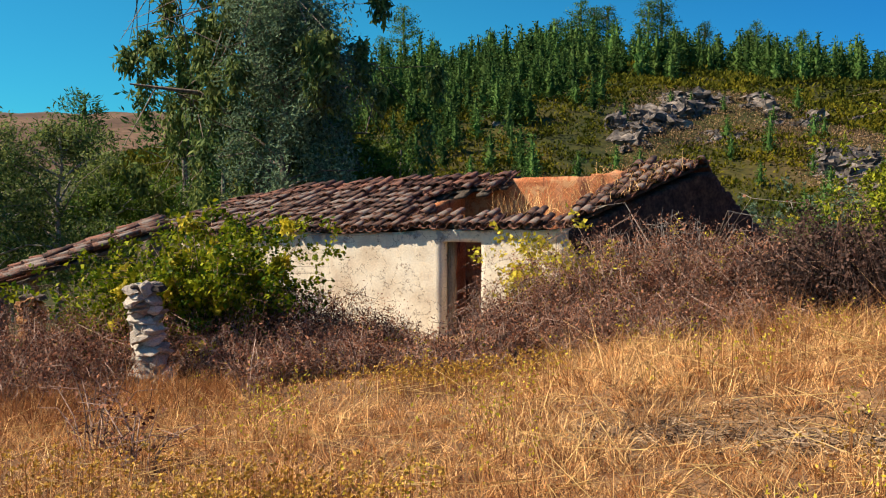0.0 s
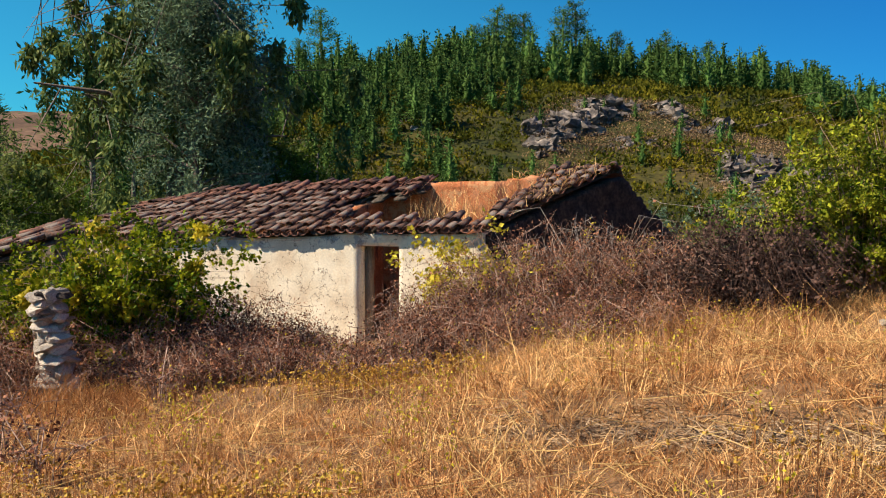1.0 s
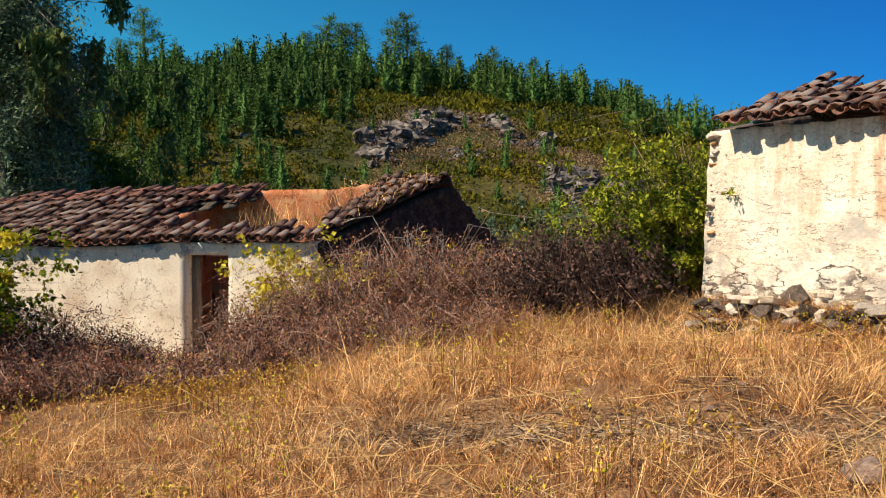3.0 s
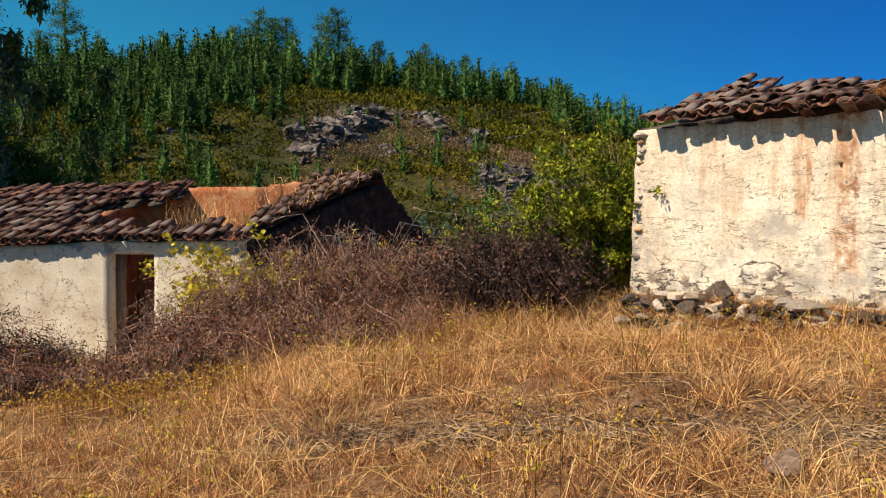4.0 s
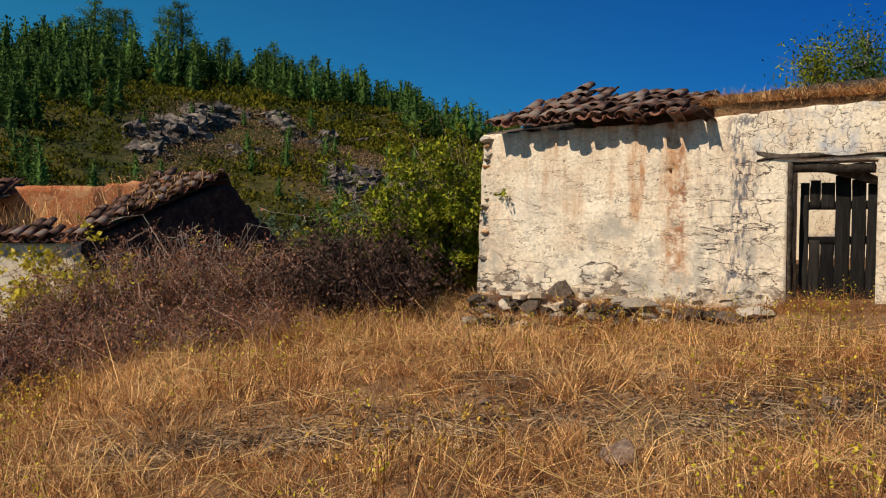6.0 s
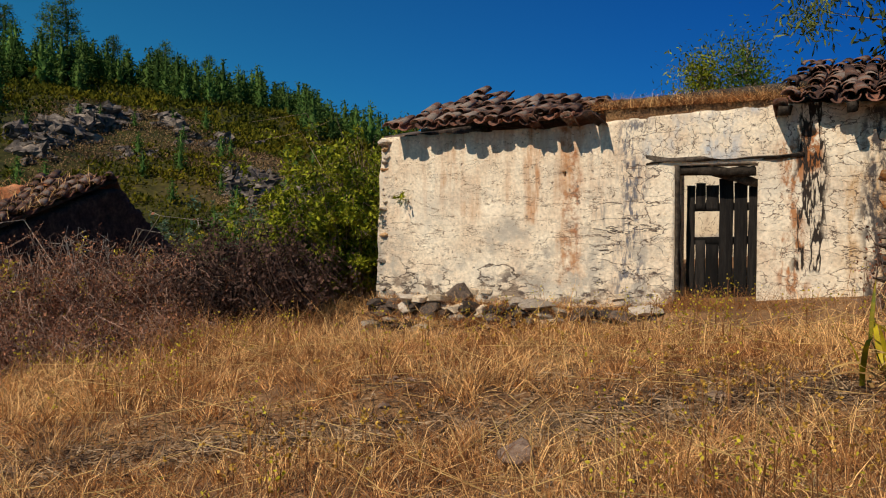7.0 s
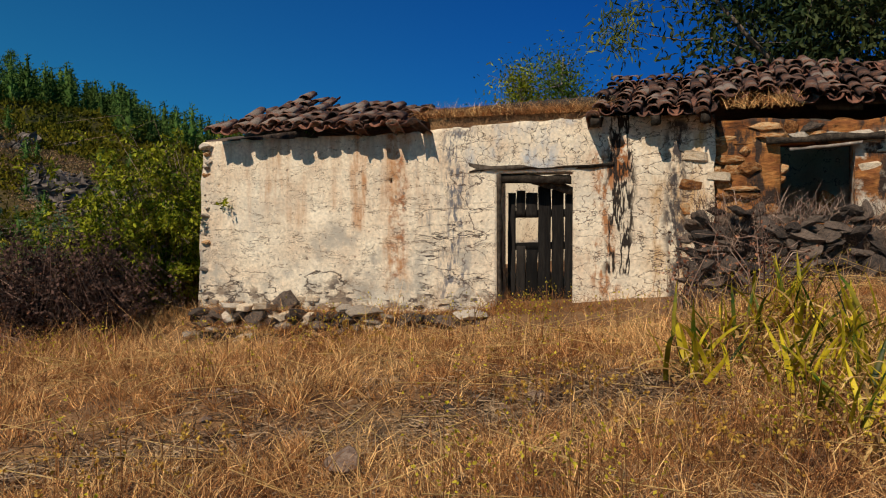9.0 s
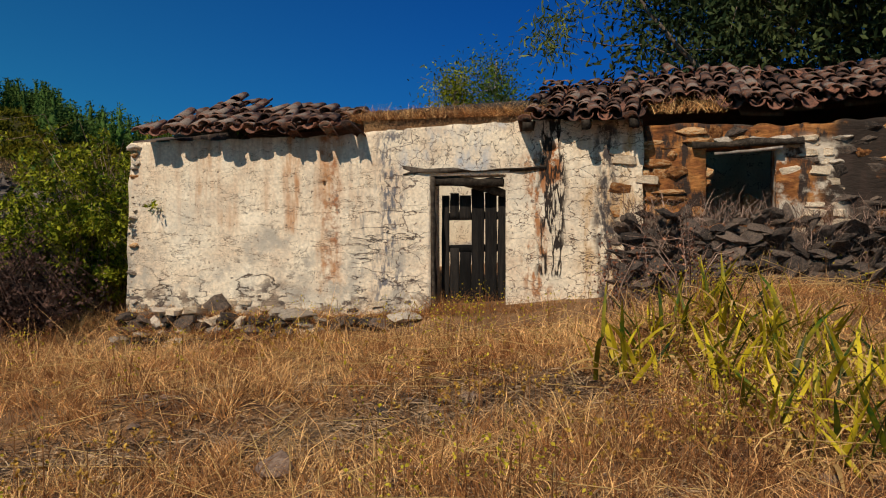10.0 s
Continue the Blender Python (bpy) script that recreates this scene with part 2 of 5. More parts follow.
def raw(name, v, quads=None, tris=None, material=None, smooth=False):
    """A mesh from arrays of corners and faces."""
    me = bpy.data.meshes.new(name)
    v = np.asarray(v, dtype=np.float32).reshape(-1, 3)
    q = np.zeros((0, 4), np.int32) if quads is None else np.asarray(quads, np.int32).reshape(-1, 4)
    t = np.zeros((0, 3), np.int32) if tris is None else np.asarray(tris, np.int32).reshape(-1, 3)
    me.vertices.add(len(v))
    me.vertices.foreach_set("co", v.ravel())
    loops = np.concatenate([q.ravel(), t.ravel()])
    me.loops.add(len(loops))
    me.loops.foreach_set("vertex_index", loops)
    starts = np.concatenate([np.arange(len(q)) * 4, len(q) * 4 + np.arange(len(t)) * 3])
    me.polygons.add(len(starts))
    me.polygons.foreach_set("loop_start", starts.astype(np.int32))
    if smooth:
        me.polygons.foreach_set("use_smooth", np.ones(len(starts), dtype=bool))
    me.update(calc_edges=True)
    me.validate()
    if material:
        me.materials.append(material)
    return me


def under(ob, parent):
    if parent is not None:
        ob.parent = parent
    return ob


def piece(name, me, parent=None, m=None, label=""):
    ob = under(new(name, me), parent)
    if m is not None:
        ob.matrix_basis = m
    return tagged(ob, label) if label else ob


def part(name, bm, material, parent, label=""):
    me = bpy.data.meshes.new(name)
    bm.to_mesh(me)
    bm.free()
    me.materials.append(material)
    return piece(name, me, parent, None, label)


def empty(name, m, label, category, group="", kind=""):
    ob = new(name)
    ob.matrix_basis = m
    return tagged(ob, label, category, group, kind)


def unit(a):
    return a / (np.linalg.norm(a, axis=-1, keepdims=True) + 1e-9)


def blades(base, way, length, width, bend=0.3, rs=rng):
    """Tapered, bent strips: arrays of corners, quads and triangles."""
    n = len(base)
    way = unit(way)
    side = unit(np.cross(way, rs.normal(size=(n, 3))))
    sag = np.stack([rs.normal(size=n), rs.normal(size=n), -np.abs(rs.normal(size=n))], -1) * bend
    L, w = length[:, None], width[:, None]
    mid = base + way * L * 0.5 + sag * L * 0.12
    tip = base + way * L + sag * L * 0.5
    v = np.stack([base - side * w / 2, base + side * w / 2, mid + side * w * 0.42, mid - side * w * 0.42, tip], 1)
    o = np.arange(n)[:, None] * 5
    return v.reshape(-1, 3), o + np.array([0, 1, 2, 3]), o + np.array([3, 2, 4])


def cards(c, way, length, width, rs=rng, fold=0.15):
    """Diamond leaves, folded along the middle: corners and triangles."""
    n = len(c)
    way = unit(way)
    side = unit(np.cross(way, rs.normal(size=(n, 3))))
    nor = np.cross(way, side)
    L, w = length[:, None], width[:, None]
    v = np.stack([c, c + way * L * 0.45 + side * w / 2 + nor * w * fold, c + way * L, c + way * L * 0.45 - side * w / 2 + nor * w * fold], 1)
    o = np.arange(n)[:, None] * 4
    return v.reshape(-1, 3), np.concatenate([o + np.array([0, 1, 2]), o + np.array([0, 2, 3])])


def tubes(p, r, sides=4):
    """Tubes along n polylines of k points: p (n, k, 3), r (n, k)."""
    n, k = r.shape
    d = unit(np.gradient(p, axis=1))
    ref = np.where(np.abs(d[..., 2:3]) > 0.9, np.array([1.0, 0, 0]), np.array([0, 0, 1.0]))
    a = unit(np.cross(d, ref))
    b = np.cross(d, a)
    ang = np.arange(sides) * 2 * math.pi / sides
    v = p[:, :, None] + r[:, :, None, None] * (a[:, :, None] * np.cos(ang)[:, None] + b[:, :, None] * np.sin(ang)[:, None])
    i = np.arange(n * k * sides).reshape(n, k, sides)
    j = np.roll(i, -1, axis=2)
    q = np.stack([i[:, :-1], j[:, :-1], j[:, 1:], i[:, 1:]], -1)
    return v.reshape(-1, 3), q.reshape(-1, 4)


def join(*sets):
    """Joins (corners, faces) of the same face size."""
    vs, fs, o = [], [], 0
    for v, f in sets:
        vs.append(v), fs.append(np.asarray(f) + o)
        o += len(v)
    return np.concatenate(vs), np.concatenate(fs)


def smooth01(a, b, x):
    t = np.clip((np.asarray(x) - a) / (b - a), 0, 1)
    return t * t * (3 - 2 * t)


def wav(x, y, s, seed=0.0):
    """Cheap smooth noise from sines, about -1 to 1."""
    x, y = x / s + seed, y / s - seed * 1.3
    return (np.sin(1.7 * x + 1.3 * np.sin(1.1 * y + 0.4)) + np.sin(2.3 * y + 1.1 * np.sin(1.9 * x + 2.0)) + np.sin(1.3 * (x + y) + 1.7 * np.sin(0.7 * (x - y)))) / 3


# ---- ground ----
CREST_AZ = (-180, -100, -55, -42, -34, -25, -10, -3, 5, 11, 16, 25, 60, 100, 180)
CREST_EL = (1.5, 1.5, 2.0, 3.6, 6.0, 7.9, 8.6, 7.8, 6.3, 4.3, 3.2, 2.5, 2.5, 1.5, 1.5)


def terrain(x, y):
    x, y = np.asarray(x, float), np.asarray(y, float)
    r = np.hypot(x, y) + 1e-6
    az = np.degrees(np.arctan2(x, y))
    k = np.minimum(1, 15.0 / r)
    lx, ly = x * k, y * k
    near = 0.05938 * lx + 0.00768 * ly + 0.00063 * lx * lx + 0.00459 * lx * ly - 0.0009 * ly * ly
    near = near + 0.12 * np.exp(-((lx - 0.2) ** 2 + (ly - 7.0) ** 2) / 5.0) + 0.045 * wav(lx, ly, 0.9) + 0.02 * wav(lx, ly, 0.33, 3.0)
    fa, fb = (lx - 2.97) * 0.731 - (ly - 10.22) * 0.682, (lx - 2.97) * 0.682 + (ly - 10.22) * 0.731
    near = near - 0.36 * np.exp(-((fa / 2.4) ** 2 + (fb / 0.9) ** 2))
    near = near + 0.42 * np.exp(-(((lx - 6.2) / 1.7) ** 2 + ((ly - 5.2) / 1.1) ** 2))
    rim = ly - 6.1 + 0.22 * lx + 0.25 * wav(lx, ly * 0, 0.9, 4.0)
    near = near + 0.2 * smooth01(-0.3, 0.3, rim) * smooth01(4.0, 1.0, rim) * smooth01(-2.6, -1.2, lx) * smooth01(4.6, 3.0, lx)
    near = near * (1 - smooth01(16, 40, r)) - 4.0 * smooth01(18, 45, r) * (np.abs(az) < 75)
    crest = 170 * np.tan(np.radians(np.interp(az, CREST_AZ, CREST_EL)))
    far = (crest + 4) * smooth01(40, 172, r) ** 0.8 - 14 * smooth01(175, 260, r)
    far = far + (0.9 * wav(x, y, 9, 1.0) + 1.6 * wav(x, y, 26, 2.0)) * smooth01(45, 90, r)
    brown = 560 * np.tan(np.radians(np.interp(az, (-180, -90, -60, -40, -30, -20), (2, 5, 6.2, 6.0, 5.2, 0)))) * smooth01(260, 560, r)
    return near + far + brown - 40 * smooth01(700, 2500, r)


def polar_sheet(radii, angles):
    rr, aa = np.meshgrid(radii, np.radians(angles), indexing="ij")
    x, y = rr * np.sin(aa), rr * np.cos(aa)
    v = np.stack([x, y, terrain(x, y)], -1).reshape(-1, 3)
    n, k = rr.shape
    i = np.arange(n * k).reshape(n, k)
    q = np.stack([i[:-1, :-1], i[1:, :-1], i[1:, 1:], i[:-1, 1:]], -1).reshape(-1, 4)
    return v, q


radii = np.concatenate([[0.001], np.geomspace(0.5, 16, 90), np.geomspace(16.6, 2400, 120)])
angles = np.concatenate([np.arange(-180, -70, 5.0), np.arange(-70, 75, 0.75), np.arange(75, 181, 5.0)])
gv, gq = polar_sheet(radii, angles)
core = np.arange(len(angles) - 1)
gv = np.concatenate([gv, [[0, 0, float(terrain(0, 0))]]])
ground_me = raw("ground", gv, gq, np.stack([core, core + 1, core * 0 + len(gv) - 1], -1)[:, ::-1], SOIL, True)
ground_me.materials.append(HILL)
ground_me.materials.append(mat("bare_brown_hill", [(0.06, 0.034, 0.02), (0.12, 0.068, 0.04), (0.2, 0.12, 0.07)], 0.02, 0.95, 0.5, 0.3))
gr = np.hypot(gv[gq[:, 0], 0], gv[gq[:, 0], 1])
ground_me.polygons.foreach_set("material_index", np.concatenate([(gr > 20) + 1 * (gr > 300), np.zeros(len(core))]).astype(np.int32))
tagged(new("ground", ground_me), "dry stony slope with brown soil and scrubby hills behind", "ground", kind="structure")


# ---- building helpers ----
def wall_mesh(name, x0, x1, z0, top, openings, thick, material, cell=0.07, rough=0.012, lean=0.0, seed=0.0, ragged=0.0):
    """A thick, uneven wall along local x with openings (xa, xb, za, zb); top is a function of x."""
    xs = set(np.round(np.arange(x0, x1 + 1e-6, cell), 4)) | {x1}
    zmax = max(top(x) for x in np.linspace(x0, x1, 60))
    zs = set(np.round(np.arange(z0, zmax, cell), 4)) | {zmax}
    for a, b, c, d in openings:
        xs = {x for x in xs if min(abs(x - a), abs(x - b)) > cell * 0.45} | {a, b}
        zs = {z for z in zs if min(abs(z - c), abs(z - d)) > cell * 0.45} | {c, d}
    xs, zs = np.array(sorted(xs)), np.array(sorted(zs))
    X, Z = np.meshgrid(xs, zs, indexing="ij")
    tops = np.array([top(x) for x in xs]) + ragged * wav(xs, xs * 0 + 2, 0.12, seed)
    Zc = np.minimum(Z, tops[:, None])
    keep = Z[:-1, :-1] < np.minimum(tops[:-1], tops[1:])[:, None] - 0.01
    cx, cz = (xs[:-1] + xs[1:]) / 2, (zs[:-1] + zs[1:]) / 2
    for a, b, c, d in openings:
        keep &= ~((cx[:, None] > a) & (cx[:, None] < b) & (cz[None] > c) & (cz[None] < d))
    Y = rough * (wav(X, Z, 0.35, seed) + 0.6 * wav(X, Z, 0.13, seed + 4)) + lean * (Zc - z0)
    Xs = X + rough * wav(Z, X * 0, 0.2, seed + 9) * ((X == x0) | (X == x1)) * 2.5 - 0.035 * (zmax - Z) * (X == x0) * (lean != 0)
    nx, nz = X.shape
    front = np.stack([Xs, Y, Zc], -1).reshape(-1, 3)
    back = np.stack([Xs, np.full_like(X, thick) - Y * 0.3, Zc], -1).reshape(-1, 3)
    N = nx * nz
    ids = np.arange(N).reshape(nx, nz)
    q = []
    for i, j in zip(*np.nonzero(keep)):
        a, b, c, d = ids[i, j], ids[i + 1, j], ids[i + 1, j + 1], ids[i, j + 1]
        q += [(a, b, c, d), (a + N, d + N, c + N, b + N)]
        if i == 0 or not keep[i - 1, j]:
            q.append((a, d, d + N, a + N))
        if i == nx - 2 or not keep[i + 1, j]:
            q.append((b, b + N, c + N, c))
        if j == 0 or not keep[i, j - 1]:
            q.append((a, a + N, b + N, b))
        if j == nz - 2 or not keep[i, j + 1]:
            q.append((d, c, c + N, d + N))
    return raw(name, np.concatenate([front, back]), q, None, material)


def tile_data(seed, material, down=False, length=0.46):
    """A tapered half-round clay tile along local y, 13 mm thick."""
    rs = np.random.default_rng(seed)
    r0, r1 = 0.09 * rs.uniform(0.92, 1.06), 0.07 * rs.uniform(0.94, 1.06)
    v, q, s = [], [], 5
    for rad in (0.0, -0.014):
        for y, r in ((0, r0), (length, r1)):
            for i in range(s + 1):
                a = math.pi * i / s
                v.append((math.cos(a) * (r + rad), y + rs.normal() * 0.004, (math.sin(a) * (r + rad) * 0.78) * (-1 if down else 1)))
    k = s + 1
    for i in range(s):
        q += [(i, i + 1, k + i + 1, k + i), (2 * k + i, 3 * k + i, 3 * k + i + 1, 2 * k + i + 1), (i, 2 * k + i, 2 * k + i + 1, i + 1), (k + i, k + i + 1, 3 * k + i + 1, 3 * k + i)]
    q += [(0, k, 3 * k, 2 * k), (s, 2 * k + s, 3 * k + s, k + s)]
    return raw("tile", v, q, None, material)


TILES = [tile_data(i, TILE) for i in range(6)]
TILE_V = [(np.array([tuple(w.co) for w in me.vertices]), np.array([tuple(p.vertices) for p in me.polygons])) for me in (tile_data(40 + i, TILE_MASS) for i in range(4))]
DOWN_V = [(np.array([tuple(w.co) for w in me.vertices]), np.array([tuple(p.vertices) for p in me.polygons])) for me in (tile_data(50 + i, TILE_MASS, True) for i in range(4))]


def roof_tiles(roof, eave, ridge, x0, x1, pitch_x=0.195, row=0.34, gone=lambda x, f: False, messy=0.03, seed=1, parts=300, front_rows=4):
    """Cover and channel tiles on the slope between the curves eave(x) and ridge(x); gone(x, f) tells where they have fallen."""
    rs = np.random.default_rng(seed)
    mass, made = [], 0
    for c, x in enumerate(np.arange(x0, x1, pitch_x)):
        e, g = np.array(eave(x)), np.array(ridge(x))
        n = max(1, int(np.linalg.norm(g - e) / row))
        for j in range(n):
            f = j / n
            for cover in (True, False):
                xx = x + (0 if cover else pitch_x / 2)
                if gone(xx, f) or (j == 0 and rs.random() < 0.012):
                    continue
                e, g = np.array(eave(xx)), np.array(ridge(xx))
                d = Vector(g - e).normalized()
                p = Vector(e + (g - e) * f) + Vector((rs.normal() * messy * 0.5, rs.normal() * messy * (0.35 if j == 0 else 1.0), abs(rs.normal()) * messy * 0.5 + (0.055 if cover else 0.045)))
                side = d.cross(Vector((0, 0, 1))).normalized()
                m3 = Matrix((side, d, side.cross(d))).transposed()
                tilt = Euler((rs.normal() * messy * 1.2 - 0.06, rs.normal() * messy * 2, rs.normal() * messy * 2.2)).to_matrix()
                m = Matrix.Translation(p) @ (m3 @ tilt).to_4x4()
                if cover and made < parts and j < front_rows:
                    ob = piece("tile", TILES[rs.integers(6)], roof, m)
                    made += 1
                else:
                    v, q = (TILE_V if cover else DOWN_V)[rs.integers(4)]
                    a = np.array(m)
                    mass.append((v @ a[:3, :3].T + a[:3, 3], q))
    if mass:
        v, q = join(*mass)
        tagged(piece("tile_bed", raw("tile_bed", v, q, None, TILE_MASS), roof), kind="stuff")


def slab(name, eave, ridge, x0, x1, under_by, material, parent, gone=None, step=0.25, steps=8, thick=0.05):
    """The boarding below the tiles, with the holes that gone() leaves."""
    xs = np.arange(x0, x1 + 0.01, step)
    v, q = [], []
    for x in xs:
        for j in range(steps + 1):
            p = np.array(eave(x)) + (np.array(ridge(x)) - np.array(eave(x))) * j / steps
            v += [p + (0, 0, -under_by), p + (0, 0, -under_by - thick)]
    k = (steps + 1) * 2
    for i in range(len(xs) - 1):
        for j in range(steps):
            if gone and gone(xs[i] + step / 2, (j + 0.5) / steps):
                continue
            a = i * k + j * 2
            b = a + k
            q += [(a, b, b + 2, a + 2), (a + 1, a + 3, b + 3, b + 1), (a, a + 2, a + 3, a + 1), (b, b + 1, b + 3, b + 2), (a, a + 1, b + 1, b), (a + 2, b + 2, b + 3, a + 3)]
    return piece(name, raw(name, v, q, None, material), parent)


def stone_data(seed, material):
    """A rough block, one unit in size, with chipped corners."""
    rs = np.random.default_rng(seed)
    bm = bmesh.new()
    bmesh.ops.create_cube(bm, size=1.0)
    bmesh.ops.bevel(bm, geom=bm.edges[:], offset=0.12, segments=1, affect="EDGES")
    for w in bm.verts:
        w.co += Vector(rs.normal(size=3)) * 0.055
    me = bpy.data.meshes.new("stone")
    bm.to_mesh(me)
    bm.free()
    me.materials.append(material)
    return me


STONES = [stone_data(i, STONE) for i in range(6)]
PALE_STONES = [stone_data(20 + i, PALE_STONE) for i in range(5)]
OCHRE_STONES = [stone_data(30 + i, OCHRE_STONE) for i in range(6)]


def courses(parent, x0, x1, z0, top, y, h=0.1, w=0.28, depth=0.2, data=STONES, seed=3, skip=lambda x, z: False, jut=0.03, wild=1.0, size=1.0, front=lambda x, z: 0.0, pick=None):
    """Rubble courses of single stones along local x."""
    rs = np.random.default_rng(seed)
    z = z0
    while z < max(top(x) for x in np.linspace(x0, x1, 9)):
        hh = h * rs.uniform(0.65, 1.35)
        x = x0 + rs.uniform(-0.1, 0)
        while x < x1:
            ww = w * rs.uniform(0.5, 1.5)
            if z < top(x + ww / 2) and not skip(x + ww / 2, z + hh / 2):
                m = pose(x + ww / 2, y + front(x, z) + rs.normal() * jut, z + hh / 2, rs.normal() * 3 * wild, rs.normal() * 3 * wild, rs.normal() * 5 * wild)
                chosen = pick(x, z, rs) if pick else data
                piece("stone", chosen[rs.integers(len(chosen))], parent, m @ Matrix.Diagonal((ww * 1.03 * size, depth * rs.uniform(0.8, 1.2) * size, hh * 1.06 * size, 1)))
            x += ww
        z += hh


def beam(name, a, b, w, h, material, parent, label="", wob=0.01, seed=0):
    """A hewn timber from a to b."""
    rs = np.random.default_rng(seed)
    a, b = Vector(a), Vector(b)
    d = (b - a).normalized()
    side = d.cross(Vector((0, 0, 1))).normalized() if abs(d.z) < 0.95 else Vector((1, 0, 0))
    up = side.cross(d)
    v, q = [], []
    for i in range(7):
        p = a.lerp(b, i / 6)
        for s, t in ((-1, -1), (-0.2, -1.1), (1, -1), (1.1, 0.2), (1, 1), (0.1, 1.12), (-1, 1), (-1.1, 0)):
            v.append(p + side * (s * w / 2 + rs.normal() * wob) + up * (t * h / 2 + rs.normal() * wob))
    for i in range(6):
        for j in range(8):
            q.append((i * 8 + j, i * 8 + (j + 1) % 8, i * 8 + 8 + (j + 1) % 8, i * 8 + 8 + j))
    q += [(7, 6, 1, 0), (6, 5, 2, 1), (5, 4, 3, 2), (48, 49, 54, 55), (49, 50, 53, 54), (50, 51, 52, 53)]
    return piece(name, raw(name, v, q, None, material), parent, None, label)


def rock_data(seed, material, rough=0.3, cuts=3, jag=0.0):
    rs = np.random.default_rng(seed)
    bm = bmesh.new()
    bmesh.ops.create_icosphere(bm, subdivisions=cuts, radius=1.0)
    for _ in range(9):
        nrm = Vector(rs.normal(size=3)).normalized()
        d = rs.uniform(0.45, 0.8)
        for w in bm.verts:
            o = w.co.dot(nrm) - d
            if o > 0:
                w.co -= nrm * o
    if jag:
        for w in bm.verts:
            w.co += Vector(rs.normal(size=3)) * jag
    for w in bm.verts:
        w.co += w.co.normalized() * ((noise.noise(w.co * 2.2 + Vector((seed, 0, 0))) + 0.7 * noise.noise(w.co * 5.5 + Vector((0, seed, 0)))) * rough)
    me = bpy.data.meshes.new("rock")
    bm.to_mesh(me)
    bm.free()
    me.materials.append(material)
    return me

# ---- long house with a tiled roof, half fallen in ----
H1 = pose(-3.77, 14.0, 0, 0, 0, -5)
long_house = empty("ruined_house", H1, "low ruined cream plaster house with a caved-in clay tile roof", "house")
layer(CLAY, 1.4, 0.52, 0.6, (0.16, 0.06, 0.035), stretch=(2, 1, 0.5), shift=3.0)
layer(CLAY, 2.0, 0.56, 0.64, (0.52, 0.27, 0.13), shift=13.0)
layer(PLASTER_LOW, 1.5, 0.52, 0.9, (0.42, 0.26, 0.16), stretch=(1.6, 1, 0.6), shift=4.0)
# greyer patches in a band along the top of the front wall
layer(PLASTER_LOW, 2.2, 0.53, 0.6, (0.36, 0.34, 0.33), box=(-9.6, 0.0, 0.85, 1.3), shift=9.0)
layer(PLASTER_LOW, 1.6, 0.007, 0.0, (0.2, 0.14, 0.1), "contour", shift=2.0)


def eave_z(x):
    return 1.2 + 0.028 * x + 0.02 * math.sin(x * 1.9) + 0.012 * math.sin(x * 4.3)


def ridge_z(x):
    return float(np.interp(x, (-9.6, -6.9, -2.35, 1.7), (1.7, 2.03, 2.17, 2.36))) + 0.025 * math.sin(x * 2.3)


def eave_1(x):
    f = max(0.0, x / 1.72)
    return (x, -0.17 + 3.17 * f, eave_z(x) + (ridge_z(x) - eave_z(x)) * f + 0.03 * f)


def ridge_1(x):
    return (x, 3.0 + 0.02 * math.sin(x * 3), ridge_z(x))


def hole_1(x, f):
    a = -3.25 + 0.25 * math.sin(f * 9)
    b = -0.35 + 0.9 * f + 0.12 * math.sin(f * 13)
    if x < -2.15 and f > 0.7 + 0.08 * math.sin(x * 11):
        return False
    return a < x < b and f > 0.1 + 0.04 * math.sin(x * 7)


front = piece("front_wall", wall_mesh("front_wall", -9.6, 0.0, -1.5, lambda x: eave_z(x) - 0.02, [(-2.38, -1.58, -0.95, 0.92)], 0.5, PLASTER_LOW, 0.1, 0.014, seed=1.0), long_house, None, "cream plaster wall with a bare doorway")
beam("door_jamb", (-2.31, 0.3, -0.95), (-2.31, 0.3, 0.92), 0.12, 0.14, WOOD, long_house, seed=1)
beam("door_lintel", (-2.6, 0.25, 0.98), (-1.4, 0.25, 1.0), 0.16, 0.14, WOOD, long_house, seed=2)
beam("door_jamb", (-1.63, 0.36, -0.95), (-1.63, 0.36, 0.92), 0.08, 0.1, WOOD, long_house, seed=3)
# gable faces away from the sun; part of its shade is in the dark colour
gable = piece("gable_wall", wall_mesh("gable_wall", 0.0, 5.4, -1.2, lambda x: 1.12 + 0.32 * x if x < 3.4 else 2.2 - 0.72 * (x - 3.4), [], 0.45, DARK_RUBBLE, 0.12, 0.04, seed=5.0, ragged=0.03), long_house, pose(0.02, 0.02, 0, 0, 0, 60.6), "rubble gable wall toned dark for its shaded side")
piece("rear_wall", wall_mesh("rear_wall", -9.6, 2.0, -1.2, lambda x: 1.2, [], 0.45, CLAY, 0.3, 0.02, seed=6.0), long_house, pose(0, 5.3, 0))
piece("end_wall", wall_mesh("end_wall", 0.0, 5.6, -1.4, lambda x: 0.75 + 0.33 * min(x, 6 - x), [], 0.45, STONE, 0.2, 0.03, seed=7.0), long_house, pose(-9.55, 0.05, 0, 0, 0, 90))
piece("inner_wall", wall_mesh("inner_wall", -6.0, 1.0, -1.0, lambda x: ridge_z(x) - 0.1, [], 0.3, CLAY, 0.12, 0.015, seed=8.0, ragged=0.05), long_house, pose(0, 2.65, 0), "red clay plastered inner wall")
